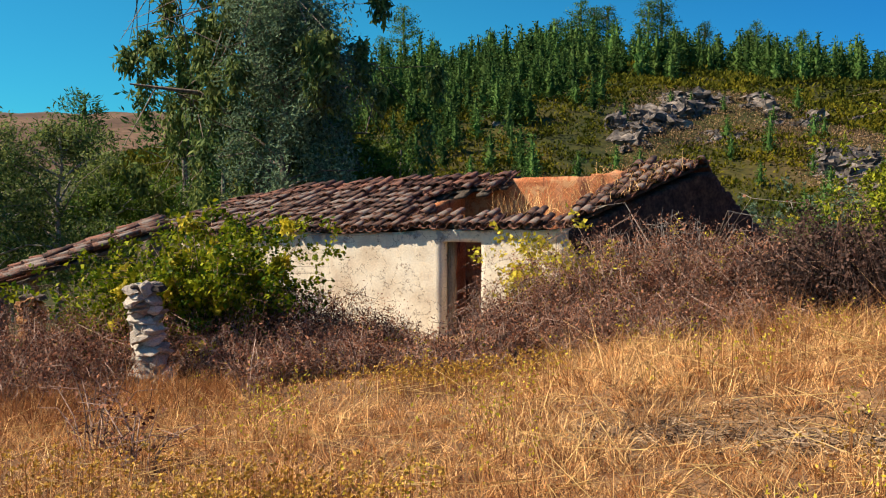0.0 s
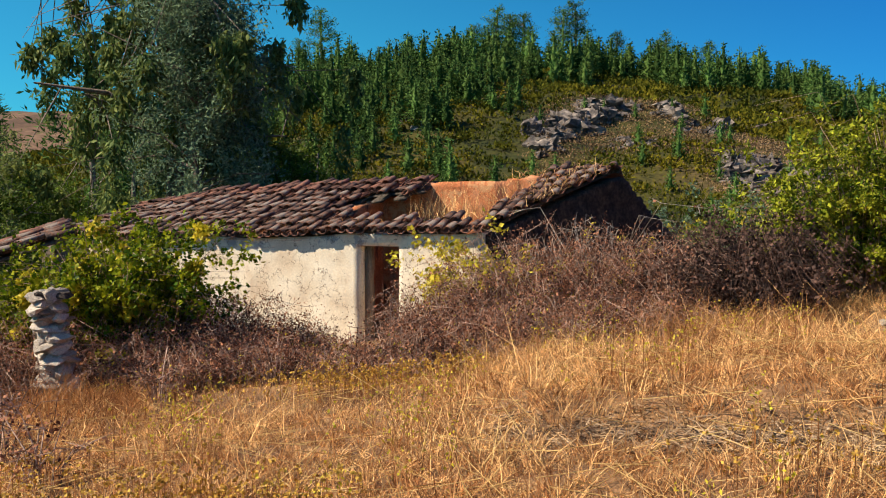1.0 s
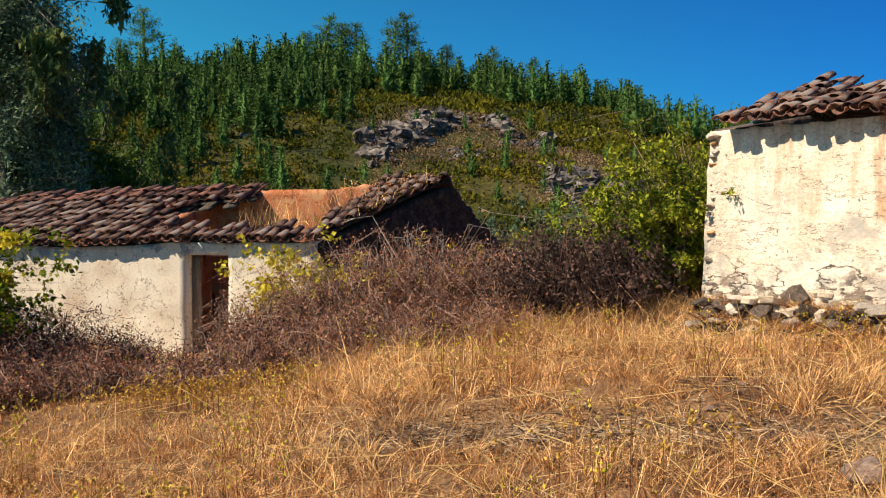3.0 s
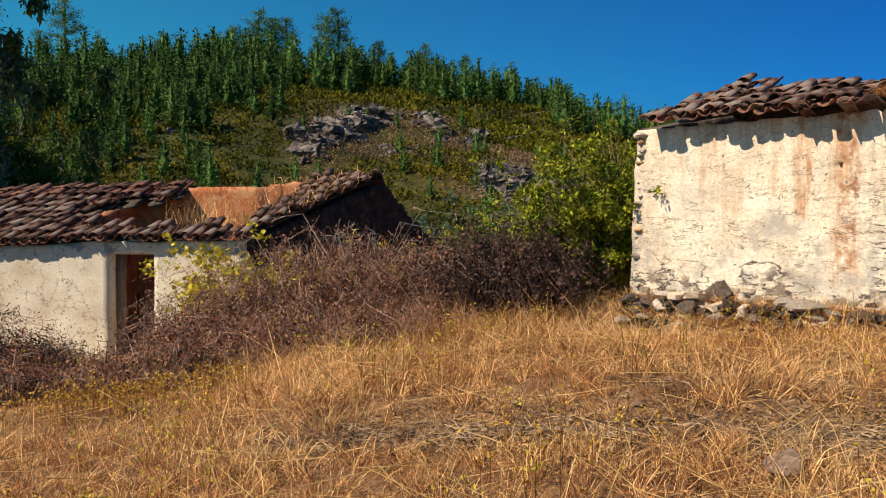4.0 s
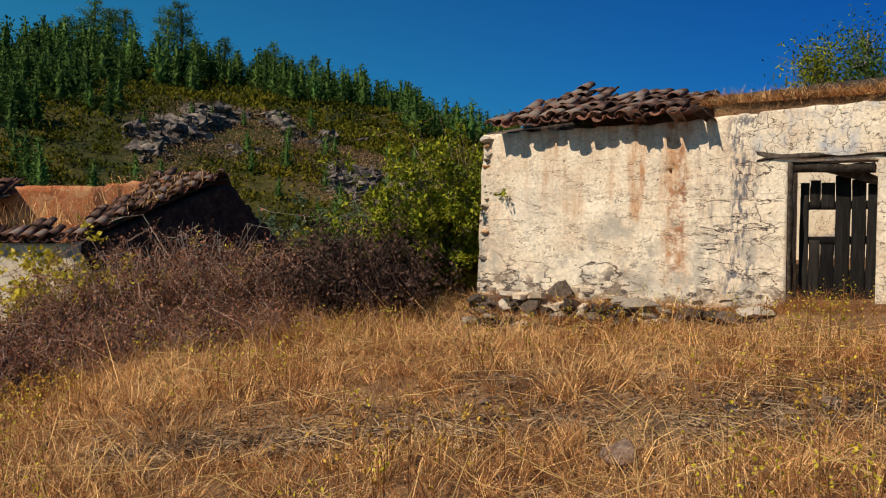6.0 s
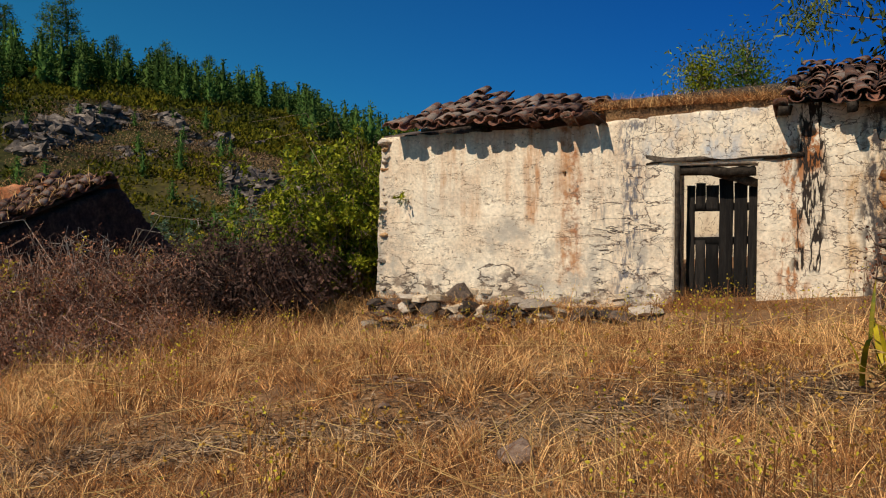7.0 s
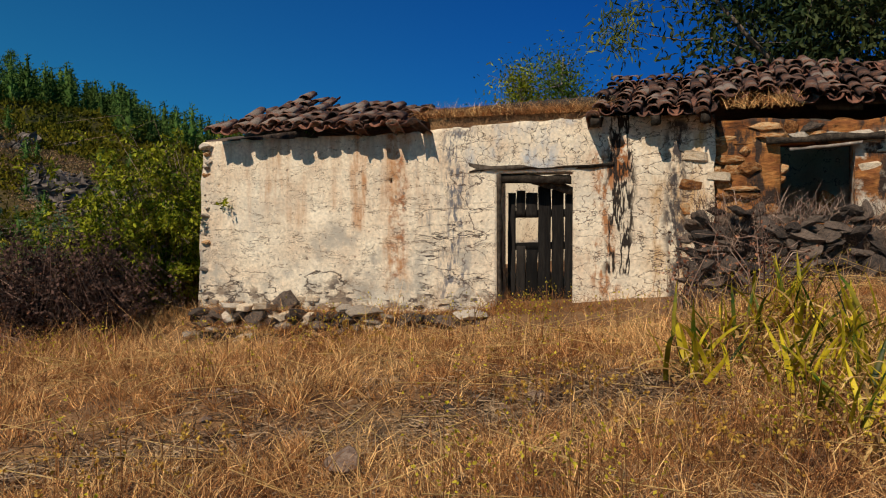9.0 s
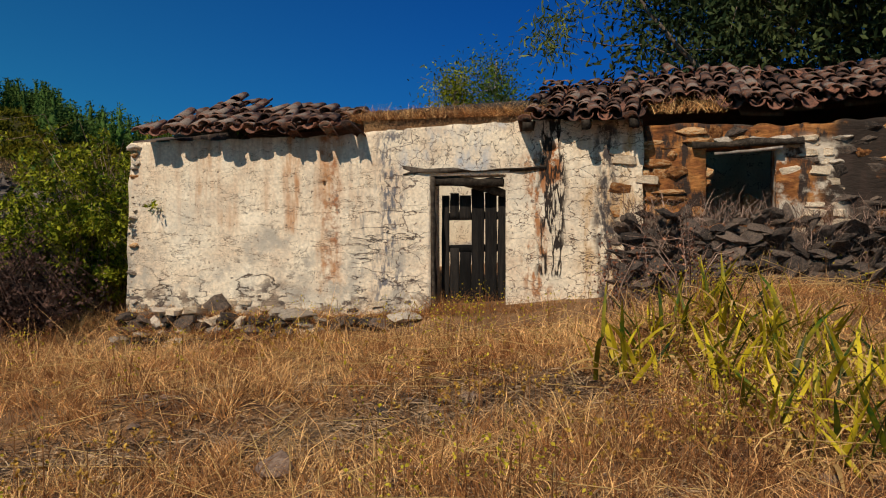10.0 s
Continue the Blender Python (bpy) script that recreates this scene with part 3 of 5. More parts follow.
piece("cross_wall", wall_mesh("cross_wall", 0.5, 2.65, -1.0, lambda x: 1.2 + 0.25 * x, [], 0.3, CLAY, 0.15, 0.015, seed=9.0, ragged=0.05), long_house, pose(-3.2, 0, 0, 0, 0, 90), "red clay plastered cross wall")
roof = slab("roof", lambda x: (x, eave_1(x)[1] + 0.26, eave_1(x)[2] + 0.08), ridge_1, -9.6, 1.7, 0.05, OLD_WOOD, long_house, hole_1)
tagged(roof, "brown clay tile roof with a wide hole")
slab("rear_slope", lambda x: (x, 5.5, 1.25), lambda x: (x, 3.0, ridge_z(x) + 0.05), -9.6, 1.7, 0.0, TILE_MASS, long_house, lambda x, f: -3 < x < 0.6)
roof_tiles(roof, eave_1, ridge_1, -9.55, 1.6, gone=lambda x, f: hole_1(x, f) or (f > 0.05 and math.sin(x * 83.1 + f * 171.7) > 0.93), messy=0.038, seed=5, parts=300, front_rows=7)

# lean-to below the long house
shed = empty("lean_to", pose(0, 0, 0), "sagging clay tile lean-to among brambles", "shed")


def eave_s(x):
    return (-11.4 - 0.67 * x, 9.0 + 0.74 * x, 0.30 + 0.04 * math.sin(x * 2))


def ridge_s(x):
    return (-9.9 - 0.67 * x, 11.25 + 0.74 * x, 1.2 + 0.05 * math.sin(x * 3))


shed_roof = slab("roof", eave_s, ridge_s, 0.0, 4.6, 0.06, WOOD, shed)
roof_tiles(shed_roof, eave_s, ridge_s, 0.0, 4.5, messy=0.05, seed=9, parts=120, front_rows=9)
for i, x in enumerate((0.15, 4.3)):
    e, g = eave_s(x), ridge_s(x)
    beam("post", (e[0] + 0.2, e[1] + 0.2, -1.6), (e[0] + 0.2, e[1] + 0.2, 0.25), 0.2, 0.2, WOOD, shed, seed=20 + i)
    beam("post", (g[0], g[1], -1.6), (g[0], g[1], 1.1), 0.2, 0.2, WOOD, shed, seed=30 + i)

PALE_ROCKS = [rock_data(200 + i, PALE_STONE, 0.12, 2, 0.045) for i in range(5)]
OCHRE_ROCKS = [rock_data(210 + i, OCHRE_STONE, 0.12, 2, 0.045) for i in range(5)]
DARK_ROCKS = [rock_data(220 + i, STONE, 0.12, 2, 0.045) for i in range(5)]

# ---- stone pillars ----
def pillar(x, y, z0, h, w, label, data, seed):
    rs = np.random.default_rng(seed)
    p = empty("stone_pillar", pose(x, y, z0, 0, 0, 30), label, "pillar")
    z = 0.0
    while z < h:
        hh = rs.uniform(0.07, 0.17)
        ww = w * (1.08 - 0.3 * z / h)
        for sx, sy in ((-1, -1), (-1, 1), (1, -1), (1, 1), (0.1, -1.1), (-1.1, 0.1)):
            cut = rs.uniform(-0.05, 0.05)
            m = pose(sx * ww * 0.24 + cut * 0.5 + 0.04 * math.sin(z * 3), sy * ww * 0.24 + cut * 0.4, z + hh / 2 + rs.normal() * 0.02, rs.normal() * 14, rs.normal() * 14, rs.uniform(0, 360))
            k = rs.uniform(0.55, 0.8)
            piece("stone", data[rs.integers(len(data))], p, m @ Matrix.Diagonal(((ww * 0.5 + 0.04) * k, (ww * 0.5 + 0.04) * k, hh * rs.uniform(0.6, 0.95), 1)))
        z += hh
    piece("cap", STONES[2], p, pose(0.02, 0, h + 0.03, 2, 3, 8) @ Matrix.Diagonal((w * 0.95, w * 0.8, 0.07, 1)), "flat dark cap stone")
    return p


pillar(-7.42, 8.2, -0.95, 1.52, 0.42, "leaning pillar of pale stacked schist in dry grass", PALE_ROCKS, 4)
pillar(-10.35, 9.1, -1.2, 1.45, 0.36, "broken pillar of reddish stone under the lean-to", OCHRE_ROCKS, 6)

# ---- white house ----
A2 = radians(43)
H2 = pose(10.8 * math.sin(A2), 10.8 * math.cos(A2), 0, 0, 0, -43)
white_house = empty("white_house", H2, "ruined white house with cracked stained plaster and broken clay tiles", "house")
# right end past x 2.1: shade put into the mud as near-black colour
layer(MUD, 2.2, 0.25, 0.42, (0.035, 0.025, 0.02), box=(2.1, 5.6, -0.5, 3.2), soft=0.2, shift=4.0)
layer(MUD, 3.0, 0.48, 0.58, (0.045, 0.03, 0.024), stretch=(1.5, 1, 0.6), shift=9.0)
layer(MUD, 3.0, 0.46, 0.58, (0.6, 0.52, 0.42), box=(1.5, 2.3, 1.6, 2.6), soft=0.1, shift=6.0)
# plaster: soft drips below the eave, rusty and sooty streaks, bluish blotches, then cracks and lost patches
layer(PLASTER, 1.1, 0.46, 0.85, (0.56, 0.53, 0.46), stretch=(0.9, 1, 1.2), shift=3.0)
layer(PLASTER, 2.6, 0.4, 0.85, (0.52, 0.3, 0.16), box=(-7.3, -3.3, 1.75, 3.2), stretch=(2.6, 1, 0.3), soft=0.25, shift=31.0)
layer(PLASTER, 3.2, 0.38, 0.75, (0.5, 0.24, 0.1), box=(-4.66, -4.42, 1.5, 2.9), stretch=(3, 1, 0.5), soft=0.06, shift=5.0)
layer(PLASTER, 7.0, 0.4, 0.66, (0.36, 0.15, 0.07), box=(-4.14, -3.86, 0.9, 2.9), stretch=(1.4, 1, 1.2), soft=0.06, shift=1.0)
layer(PLASTER, 3.0, 0.34, 0.8, (0.55, 0.29, 0.13), box=(-4.18, -3.82, 0.7, 2.9), stretch=(3, 1, 0.4), soft=0.07, shift=6.5)
layer(PLASTER, 9.0, 0.46, 0.6, (0.17, 0.17, 0.19), box=(-3.34, -3.02, 0.5, 2.85), stretch=(2.2, 1, 0.7), soft=0.1, shift=7.0)
layer(PLASTER, 5.0, 0.46, 0.7, (0.34, 0.31, 0.28), box=(-3.7, -3.45, 0.8, 2.6), stretch=(2.4, 1, 0.6), soft=0.1, shift=17.0)
layer(PLASTER, 6.0, 0.45, 0.62, (0.42, 0.19, 0.08), box=(-1.4, -1.12, 0.6, 2.5), stretch=(1.8, 1, 0.8), soft=0.08, shift=6.0)
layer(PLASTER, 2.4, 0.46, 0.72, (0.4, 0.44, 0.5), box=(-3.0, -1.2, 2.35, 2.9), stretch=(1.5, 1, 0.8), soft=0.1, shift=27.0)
layer(PLASTER, 2.2, 0.48, 0.64, (0.48, 0.43, 0.36), box=(-7.3, -2.7, 0.0, 1.5), shift=11.0, soft=0.25, sink=0.4)
layer(PLASTER, 1.9, 0.015, 0.004, (0.06, 0.045, 0.04), "contour", box=(-3.7, -2.7, 0.5, 1.85), stretch=(0.5, 1, 2.2), shift=41.0, soft=0.14, sink=1.0)
layer(PLASTER, 2.4, 0.022, 0.006, (0.1, 0.075, 0.06), "contour", box=(-7.2, -4.6, 0.4, 1.0), stretch=(0.7, 1, 1.8), shift=44.0, soft=0.16, sink=1.0)
layer(PLASTER, 1.3, 0.005, 0.001, (0.22, 0.15, 0.1), "contour", box=(-6.9, -3.3, 1.0, 2.3), stretch=(0.45, 1, 2.4), shift=47.0, soft=0.2, sink=0.8)
layer(PLASTER, 3.2, 0.5, 0.6, (0.3, 0.23, 0.17), box=(-7.3, -2.7, 0.0, 0.72), shift=12.5, soft=0.14, sink=0.7)
layer(PLASTER, 5.5, 0.55, 0.62, (0.13, 0.1, 0.085), box=(-7.3, -2.7, 0.0, 0.85), stretch=(0.8, 1, 1.4), shift=12.0, soft=0.15, sink=0.7)
layer(PLASTER, 3.0, 0.022, 0.0, (0.13, 0.09, 0.075), "crack", box=(-3.3, -2.64, 0.3, 2.9), stretch=(0.7, 1, 1.3), shift=2.0, soft=0.15, sink=0.7)
layer(PLASTER, 4.2, 0.025, 0.0, (0.16, 0.1, 0.075), "crack", box=(-1.72, -1.05, 0.3, 2.2), stretch=(0.7, 1, 1.3), shift=2.4, soft=0.06, sink=0.7)
layer(PLASTER, 4.6, 0.026, 0.0, (0.1, 0.075, 0.06), "crack", box=(-3.1, -1.05, 2.34, 3.0), shift=4.0, soft=0.05, sink=0.7)
layer(PLASTER, 1.6, 0.0045, 0.0, (0.26, 0.18, 0.13), "contour", stretch=(0.7, 1, 2.0), shift=5.0, sink=0.4)
layer(PLASTER, 14.0, 0.63, 0.68, (0.24, 0.19, 0.15), shift=15.0, sink=0.6)
layer(PLASTER, 4.0, 0.4, 0.75, (0.5, 0.28, 0.1), box=(-0.75, 0.2, 0.6, 2.9), stretch=(2, 1, 0.6), shift=53.0, soft=0.1)
layer(PLASTER, 5.5, 0.4, 0.56, (0.07, 0.06, 0.06), box=(-0.52, -0.3, 0.7, 2.85), stretch=(1.8, 1, 0.8), shift=8.0, soft=0.07)
layer(PLASTER, 4.4, 0.035, 0.0, (0.12, 0.08, 0.06), "crack", box=(-1.0, 0.2, 0.5, 3.0), stretch=(0.62, 1, 1.35), shift=57.0, soft=0.06, sink=1.0)
layer(PLASTER, 5.0, 0.36, 0.46, (0.4, 0.15, 0.05), box=(-1.22, -0.98, 2.15, 2.62), soft=0.05, shift=61.0, sink=0.8)
layer(PLASTER, 1.7, 0.03, 0.012, (0.03, 0.022, 0.018), "contour", box=(-1.24, -0.92, 1.0, 2.95), stretch=(2.2, 1, 0.45), soft=0.05, shift=63.0, sink=1.5)
DOOR = (-2.64, -1.66, 0.30, 2.26)


def top_2(x):
    return float(np.interp(x, (-7.2, -3.6, -3.4, -1.2, 0), (2.80, 2.82, 2.86, 2.94, 2.9)))


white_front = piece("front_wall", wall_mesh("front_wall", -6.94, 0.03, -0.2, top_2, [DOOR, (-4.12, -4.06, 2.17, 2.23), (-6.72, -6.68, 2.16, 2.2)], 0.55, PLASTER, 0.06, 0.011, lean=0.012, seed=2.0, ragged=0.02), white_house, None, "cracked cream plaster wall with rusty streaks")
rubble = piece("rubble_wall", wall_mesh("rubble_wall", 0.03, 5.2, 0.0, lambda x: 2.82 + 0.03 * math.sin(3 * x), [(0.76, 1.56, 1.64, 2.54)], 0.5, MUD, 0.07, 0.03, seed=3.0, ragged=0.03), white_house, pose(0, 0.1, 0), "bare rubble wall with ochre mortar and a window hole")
piece("rear_wall", wall_mesh("rear_wall", -7.0, 5.2, 0.0, lambda x: 2.9, [(-2.35, -1.9, 1.35, 1.85)], 0.5, PLASTER_LOW, 0.25, 0.015, seed=4.0), white_house, pose(0, 4.4, 0), "inner face of the rear wall")
for x in (-6.5, 5.2):
    piece("end_wall", wall_mesh("end_wall", 0.2, 4.5, 0.0, lambda x: 2.8 + 0.25 * min(max(x, 0), 4.8 - x) * 0.7, [], 0.5, STONE, 0.2, 0.03, seed=x), white_house, pose(x, 0, 0, 0, 0, 90), "rough stone end wall")
piece("inner_wall", wall_mesh("inner_wall", 0.56, 4.4, 0.0, lambda x: 2.9, [], 0.35, CLAY, 0.25, 0.015, seed=14.0), white_house, pose(-0.3, 0, 0, 0, 0, 90), "clay plastered inner wall")


LIMED_STONES = [stone_data(230 + i, LIMED) for i in range(5)]
SOOTY_STONES = [stone_data(240 + i, SOOTY) for i in range(4)]


def pick_2(x, z, rs):
    u = rs.random()
    if 1.5 < x < 2.15 and u < 0.75:
        return LIMED_STONES
    if x < 0.8:
        return OCHRE_ROCKS if u < 0.85 else DARK_ROCKS
    # past x 2 mostly dark schist, in keeping with the painted shade there
    return PALE_ROCKS if u < 0.35 and x < 2.2 else (OCHRE_ROCKS if u < (0.7 if x < 2 else 0.4) else DARK_ROCKS)


courses(rubble, 0.05, 5.0, 1.5, lambda x: 2.78, 0.055, 0.1, 0.27, 0.16, seed=8, skip=lambda x, z: (0.68 < x < 1.66 and z < 2.56) or math.sin(x * 91.7 + z * 57.3) + 0.6 * math.sin(x * 4.1 + z * 7) > (0.3 if x < 0.7 else 0.5), jut=0.015, pick=pick_2, size=0.72)
for i in range(26):
    rs = np.random.default_rng(100 + i)
    z = 0.3 + i * 0.097
    m = pose(-6.85 - 0.03 * (2.8 - z) - rs.uniform(0, 0.03), 0.1 + rs.normal() * 0.03, z, rs.normal() * 3, rs.normal() * 4, rs.normal() * 6)
    piece("stone", (PALE_ROCKS + OCHRE_ROCKS)[rs.integers(10)], white_front, m @ Matrix.Diagonal((0.075 + rs.uniform(0, 0.04), 0.12, 0.06, 1)))

# limewashed blocks where the plaster has come away, and at the foot of the wall
courses(white_front, -0.3, 0.14, 0.75, lambda x: 2.74, 0.085, 0.115, 0.23, 0.13, seed=61, jut=0.014, wild=1.8, size=0.95, skip=lambda x, z: x > 0.02 + 0.1 * math.sin(z * 9) or math.sin(x * 41.3 + z * 67.7) > -0.1, pick=lambda x, z, rs: SOOTY_STONES if abs(x + 0.5 - 0.04 * math.sin(z * 5)) < 0.09 and rs.random() < 0.85 else (OCHRE_STONES if rs.random() < 0.12 + 0.3 * (x > -0.3) else LIMED_STONES))
courses(white_front, -6.9, -2.8, 0.3, lambda x: 0.56 + 0.09 * math.sin(x * 3.1), 0.035, 0.085, 0.17, 0.1, seed=62, jut=0.015, wild=2.0, size=0.8, skip=lambda x, z: math.sin(x * 37.1 + z * 91) > 0.1, pick=lambda x, z, rs: LIMED_STONES if rs.random() < 0.6 else (PALE_STONES if rs.random() < 0.5 else STONES))

# timbers
beam("door_lintel", (-3.0, 0.125, 2.31), (-1.15, 0.125, 2.345), 0.23, 0.055, OLD_WOOD, white_house, "weathered timber lintel", 0.02, 3)
beam("door_post", (-2.615, 0.1, 0.25), (-2.615, 0.1, 2.26), 0.05, 0.1, OLD_WOOD, white_house, seed=4)
beam("door_head", (-2.6, 0.12, 2.2), (-1.7, 0.12, 2.17), 0.1, 0.09, OLD_WOOD, white_house, seed=5)
beam("fallen_rafter", (-2.45, 0.2, 2.25), (-1.66, 0.25, 2.02), 0.07, 0.09, OLD_WOOD, white_house, seed=6)
beam("roof_beam", (-3.5, 0.55, 3.12), (-1.15, 0.6, 3.2), 0.14, 0.12, OLD_WOOD, white_house, "grey timber beam", 0.012, 7)
beam("window_lintel", (0.6, 0.08, 2.57), (1.85, 0.08, 2.6), 0.2, 0.06, OLD_WOOD, white_house, seed=8)
piece("fallen_brick", OCHRE_STONES[1], white_house, pose(1.32, 0.9, 1.85, 5, 20, 15) @ Matrix.Diagonal((0.16, 0.14, 0.3, 1)), "orange fallen masonry block")
beam("stick", (0.85, -0.02, 2.46), (1.62, 0.0, 2.52), 0.03, 0.03, PALE_BARK, white_house, seed=9, wob=0.004)
for i, x in enumerate((-1.36, -0.66, -0.1)):
    beam("rafter_end", (x, 0.3, 2.9), (x + 0.02, -0.36, 2.82), 0.1, 0.1, OLD_WOOD, white_house, seed=40 + i)

# ragged plank door
door = under(new("door"), white_house)
tagged(door, "broken plank door of blackened weathered boards")
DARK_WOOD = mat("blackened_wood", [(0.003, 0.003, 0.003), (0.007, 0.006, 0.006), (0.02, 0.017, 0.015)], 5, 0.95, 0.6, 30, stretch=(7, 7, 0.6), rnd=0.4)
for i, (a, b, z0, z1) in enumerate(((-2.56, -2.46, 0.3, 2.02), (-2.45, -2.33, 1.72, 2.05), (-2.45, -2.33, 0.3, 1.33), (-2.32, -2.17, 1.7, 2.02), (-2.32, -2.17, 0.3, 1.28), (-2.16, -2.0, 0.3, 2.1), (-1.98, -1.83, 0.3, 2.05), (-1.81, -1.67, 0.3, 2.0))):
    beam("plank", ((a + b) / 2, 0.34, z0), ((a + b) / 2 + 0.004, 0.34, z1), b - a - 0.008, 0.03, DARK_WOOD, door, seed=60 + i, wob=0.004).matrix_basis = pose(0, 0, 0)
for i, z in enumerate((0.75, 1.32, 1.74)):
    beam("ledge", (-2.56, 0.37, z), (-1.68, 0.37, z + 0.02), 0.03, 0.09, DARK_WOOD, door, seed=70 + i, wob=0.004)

# roofs
def eave_2(x):
    return (x, -0.31 + 0.03 * math.sin(x * 5), 2.84 + 0.012 * (x + 7) + 0.025 * math.sin(x * 3.1))


def ridge_2(x):
    return (x, 1.25, 3.34 + 0.08 * math.sin(x * 1.9 + 0.4) + 0.05 * math.sin(x * 5.1))


def gone_2(x, f):
    return (x < -6.7 + 0.9 * f) or (x > -3.75 + 0.2 * math.sin(f * 20)) or f > 0.93 + 0.12 * math.sin(x * 4)


def eave_3(x):
    return (x, -0.3 + 0.04 * math.sin(x * 4.7), 2.9 + 0.03 * math.sin(x * 2.7))


def ridge_3(x):
    return (x, 2.4, 3.76 + 0.05 * math.sin(x * 2.1) + 0.015 * x)


def gone_3(x, f):
    edge = 0.1 + 0.09 * math.sin(x * 3.3) if 0.0 < x < 3.2 else 0.0
    return x < -1.36 or f < edge


roof_w = slab("roof", lambda x: (x, 0.5, eave_2(x)[2] + 0.2), ridge_2, -6.55, -3.7, 0.07, WOOD, white_house, lambda x, f: gone_2(x, f))
tagged(roof_w, "heap of broken dark clay tiles")
roof_tiles(roof_w, eave_2, ridge_2, -7.0, -3.6, gone=gone_2, messy=0.06, seed=15, parts=150, row=0.27, front_rows=9)
roof_e = slab("roof", lambda x: (x, 0.55, eave_3(x)[2] + 0.2), ridge_3, -1.3, 5.2, 0.07, WOOD, white_house, gone_3)
tagged(roof_e, "sagging roof of weathered clay tiles")
slab("rear_slope", lambda x: (x, 4.9, 2.95), ridge_3, -1.3, 5.2, 0.0, TILE_MASS, white_house)
slab("rear_slope", lambda x: (x, 4.9, 2.95), lambda x: (x, 1.9, 3.35), -7.0, -4.2, 0.0, TILE_MASS, white_house)
roof_tiles(roof_e, eave_3, ridge_3, -1.3, 5.2, gone=gone_3, messy=0.05, seed=17, parts=300, front_rows=9)
for x, tw in ((-1.36, 6), (-0.12, -12), (-4.42, 3), (-3.9, 5), (-3.62, -8)):
    piece("tile", TILES[2], roof_e if x > -2 else roof_w, pose(x, -0.4, 2.9, -14, 0, tw))

# ---- dry stone walls beside the white house ----
terrace = empty("dry_stone_terrace", H2, "low dry stone ledge with dusty pale patches", "stone wall")
courses(terrace, -6.75, -2.75, -0.1, lambda x: 0.44 + 0.06 * math.sin(x * 4) + 0.04 * math.sin(x * 11), -0.5, 0.085, 0.2, 0.3, seed=21, jut=0.05, wild=3.5, size=0.8, pick=lambda x, z, rs: LIMED_STONES if rs.random() < 0.12 + 0.16 * math.sin(x * 3) else (PALE_ROCKS if rs.random() < 0.3 else DARK_ROCKS))
piece("fill", wall_mesh("fill", -6.7, -2.8, -0.3, lambda x: 0.42 + 0.05 * math.sin(x * 4), [], 0.55, DARK_RUBBLE, 0.15, 0.02, seed=31.0), terrace, pose(0, -0.46, 0))
bank = empty("dry_stone_wall", H2, "tumbled dark dry stone wall overgrown with dry weeds", "stone wall")
RUBBLE = [rock_data(80 + i, STONE, 0.15, 2, 0.05) for i in range(5)]
courses(bank, -0.25, 4.6, 0.5, lambda x: 1.72 - 0.05 * x + 0.07 * math.sin(x * 5), -0.5, 0.085, 0.2, 0.3, seed=22, jut=0.09, wild=8.0, data=RUBBLE, size=0.64, front=lambda x, z: -0.8 * (1.7 - z))
piece("fill", wall_mesh("fill", -0.2, 4.6, 0.0, lambda x: 1.62 - 0.05 * x, [], 0.55, STONE, 0.15, 0.03, seed=32.0), bank, pose(0, -0.48, 0))
wedge = piece("stone", STONES[3], None, H2 @ pose(-5.55, -0.12, 0.54, 4, 45, 6) @ Matrix.Diagonal((0.27, 0.16, 0.27, 1)))
tagged(wedge, "pointed dark stone leaning on the plaster wall", "stone")

sod = piece("sod", wall_mesh("sod", -3.6, -1.3, 2.7, lambda x: 3.06 + 0.05 * math.sin(x * 5), [], 0.5, SOIL, 0.08, 0.03, seed=51.0, ragged=0.03), white_house, pose(0, 0.06, 0), "dry sod on the wall top")

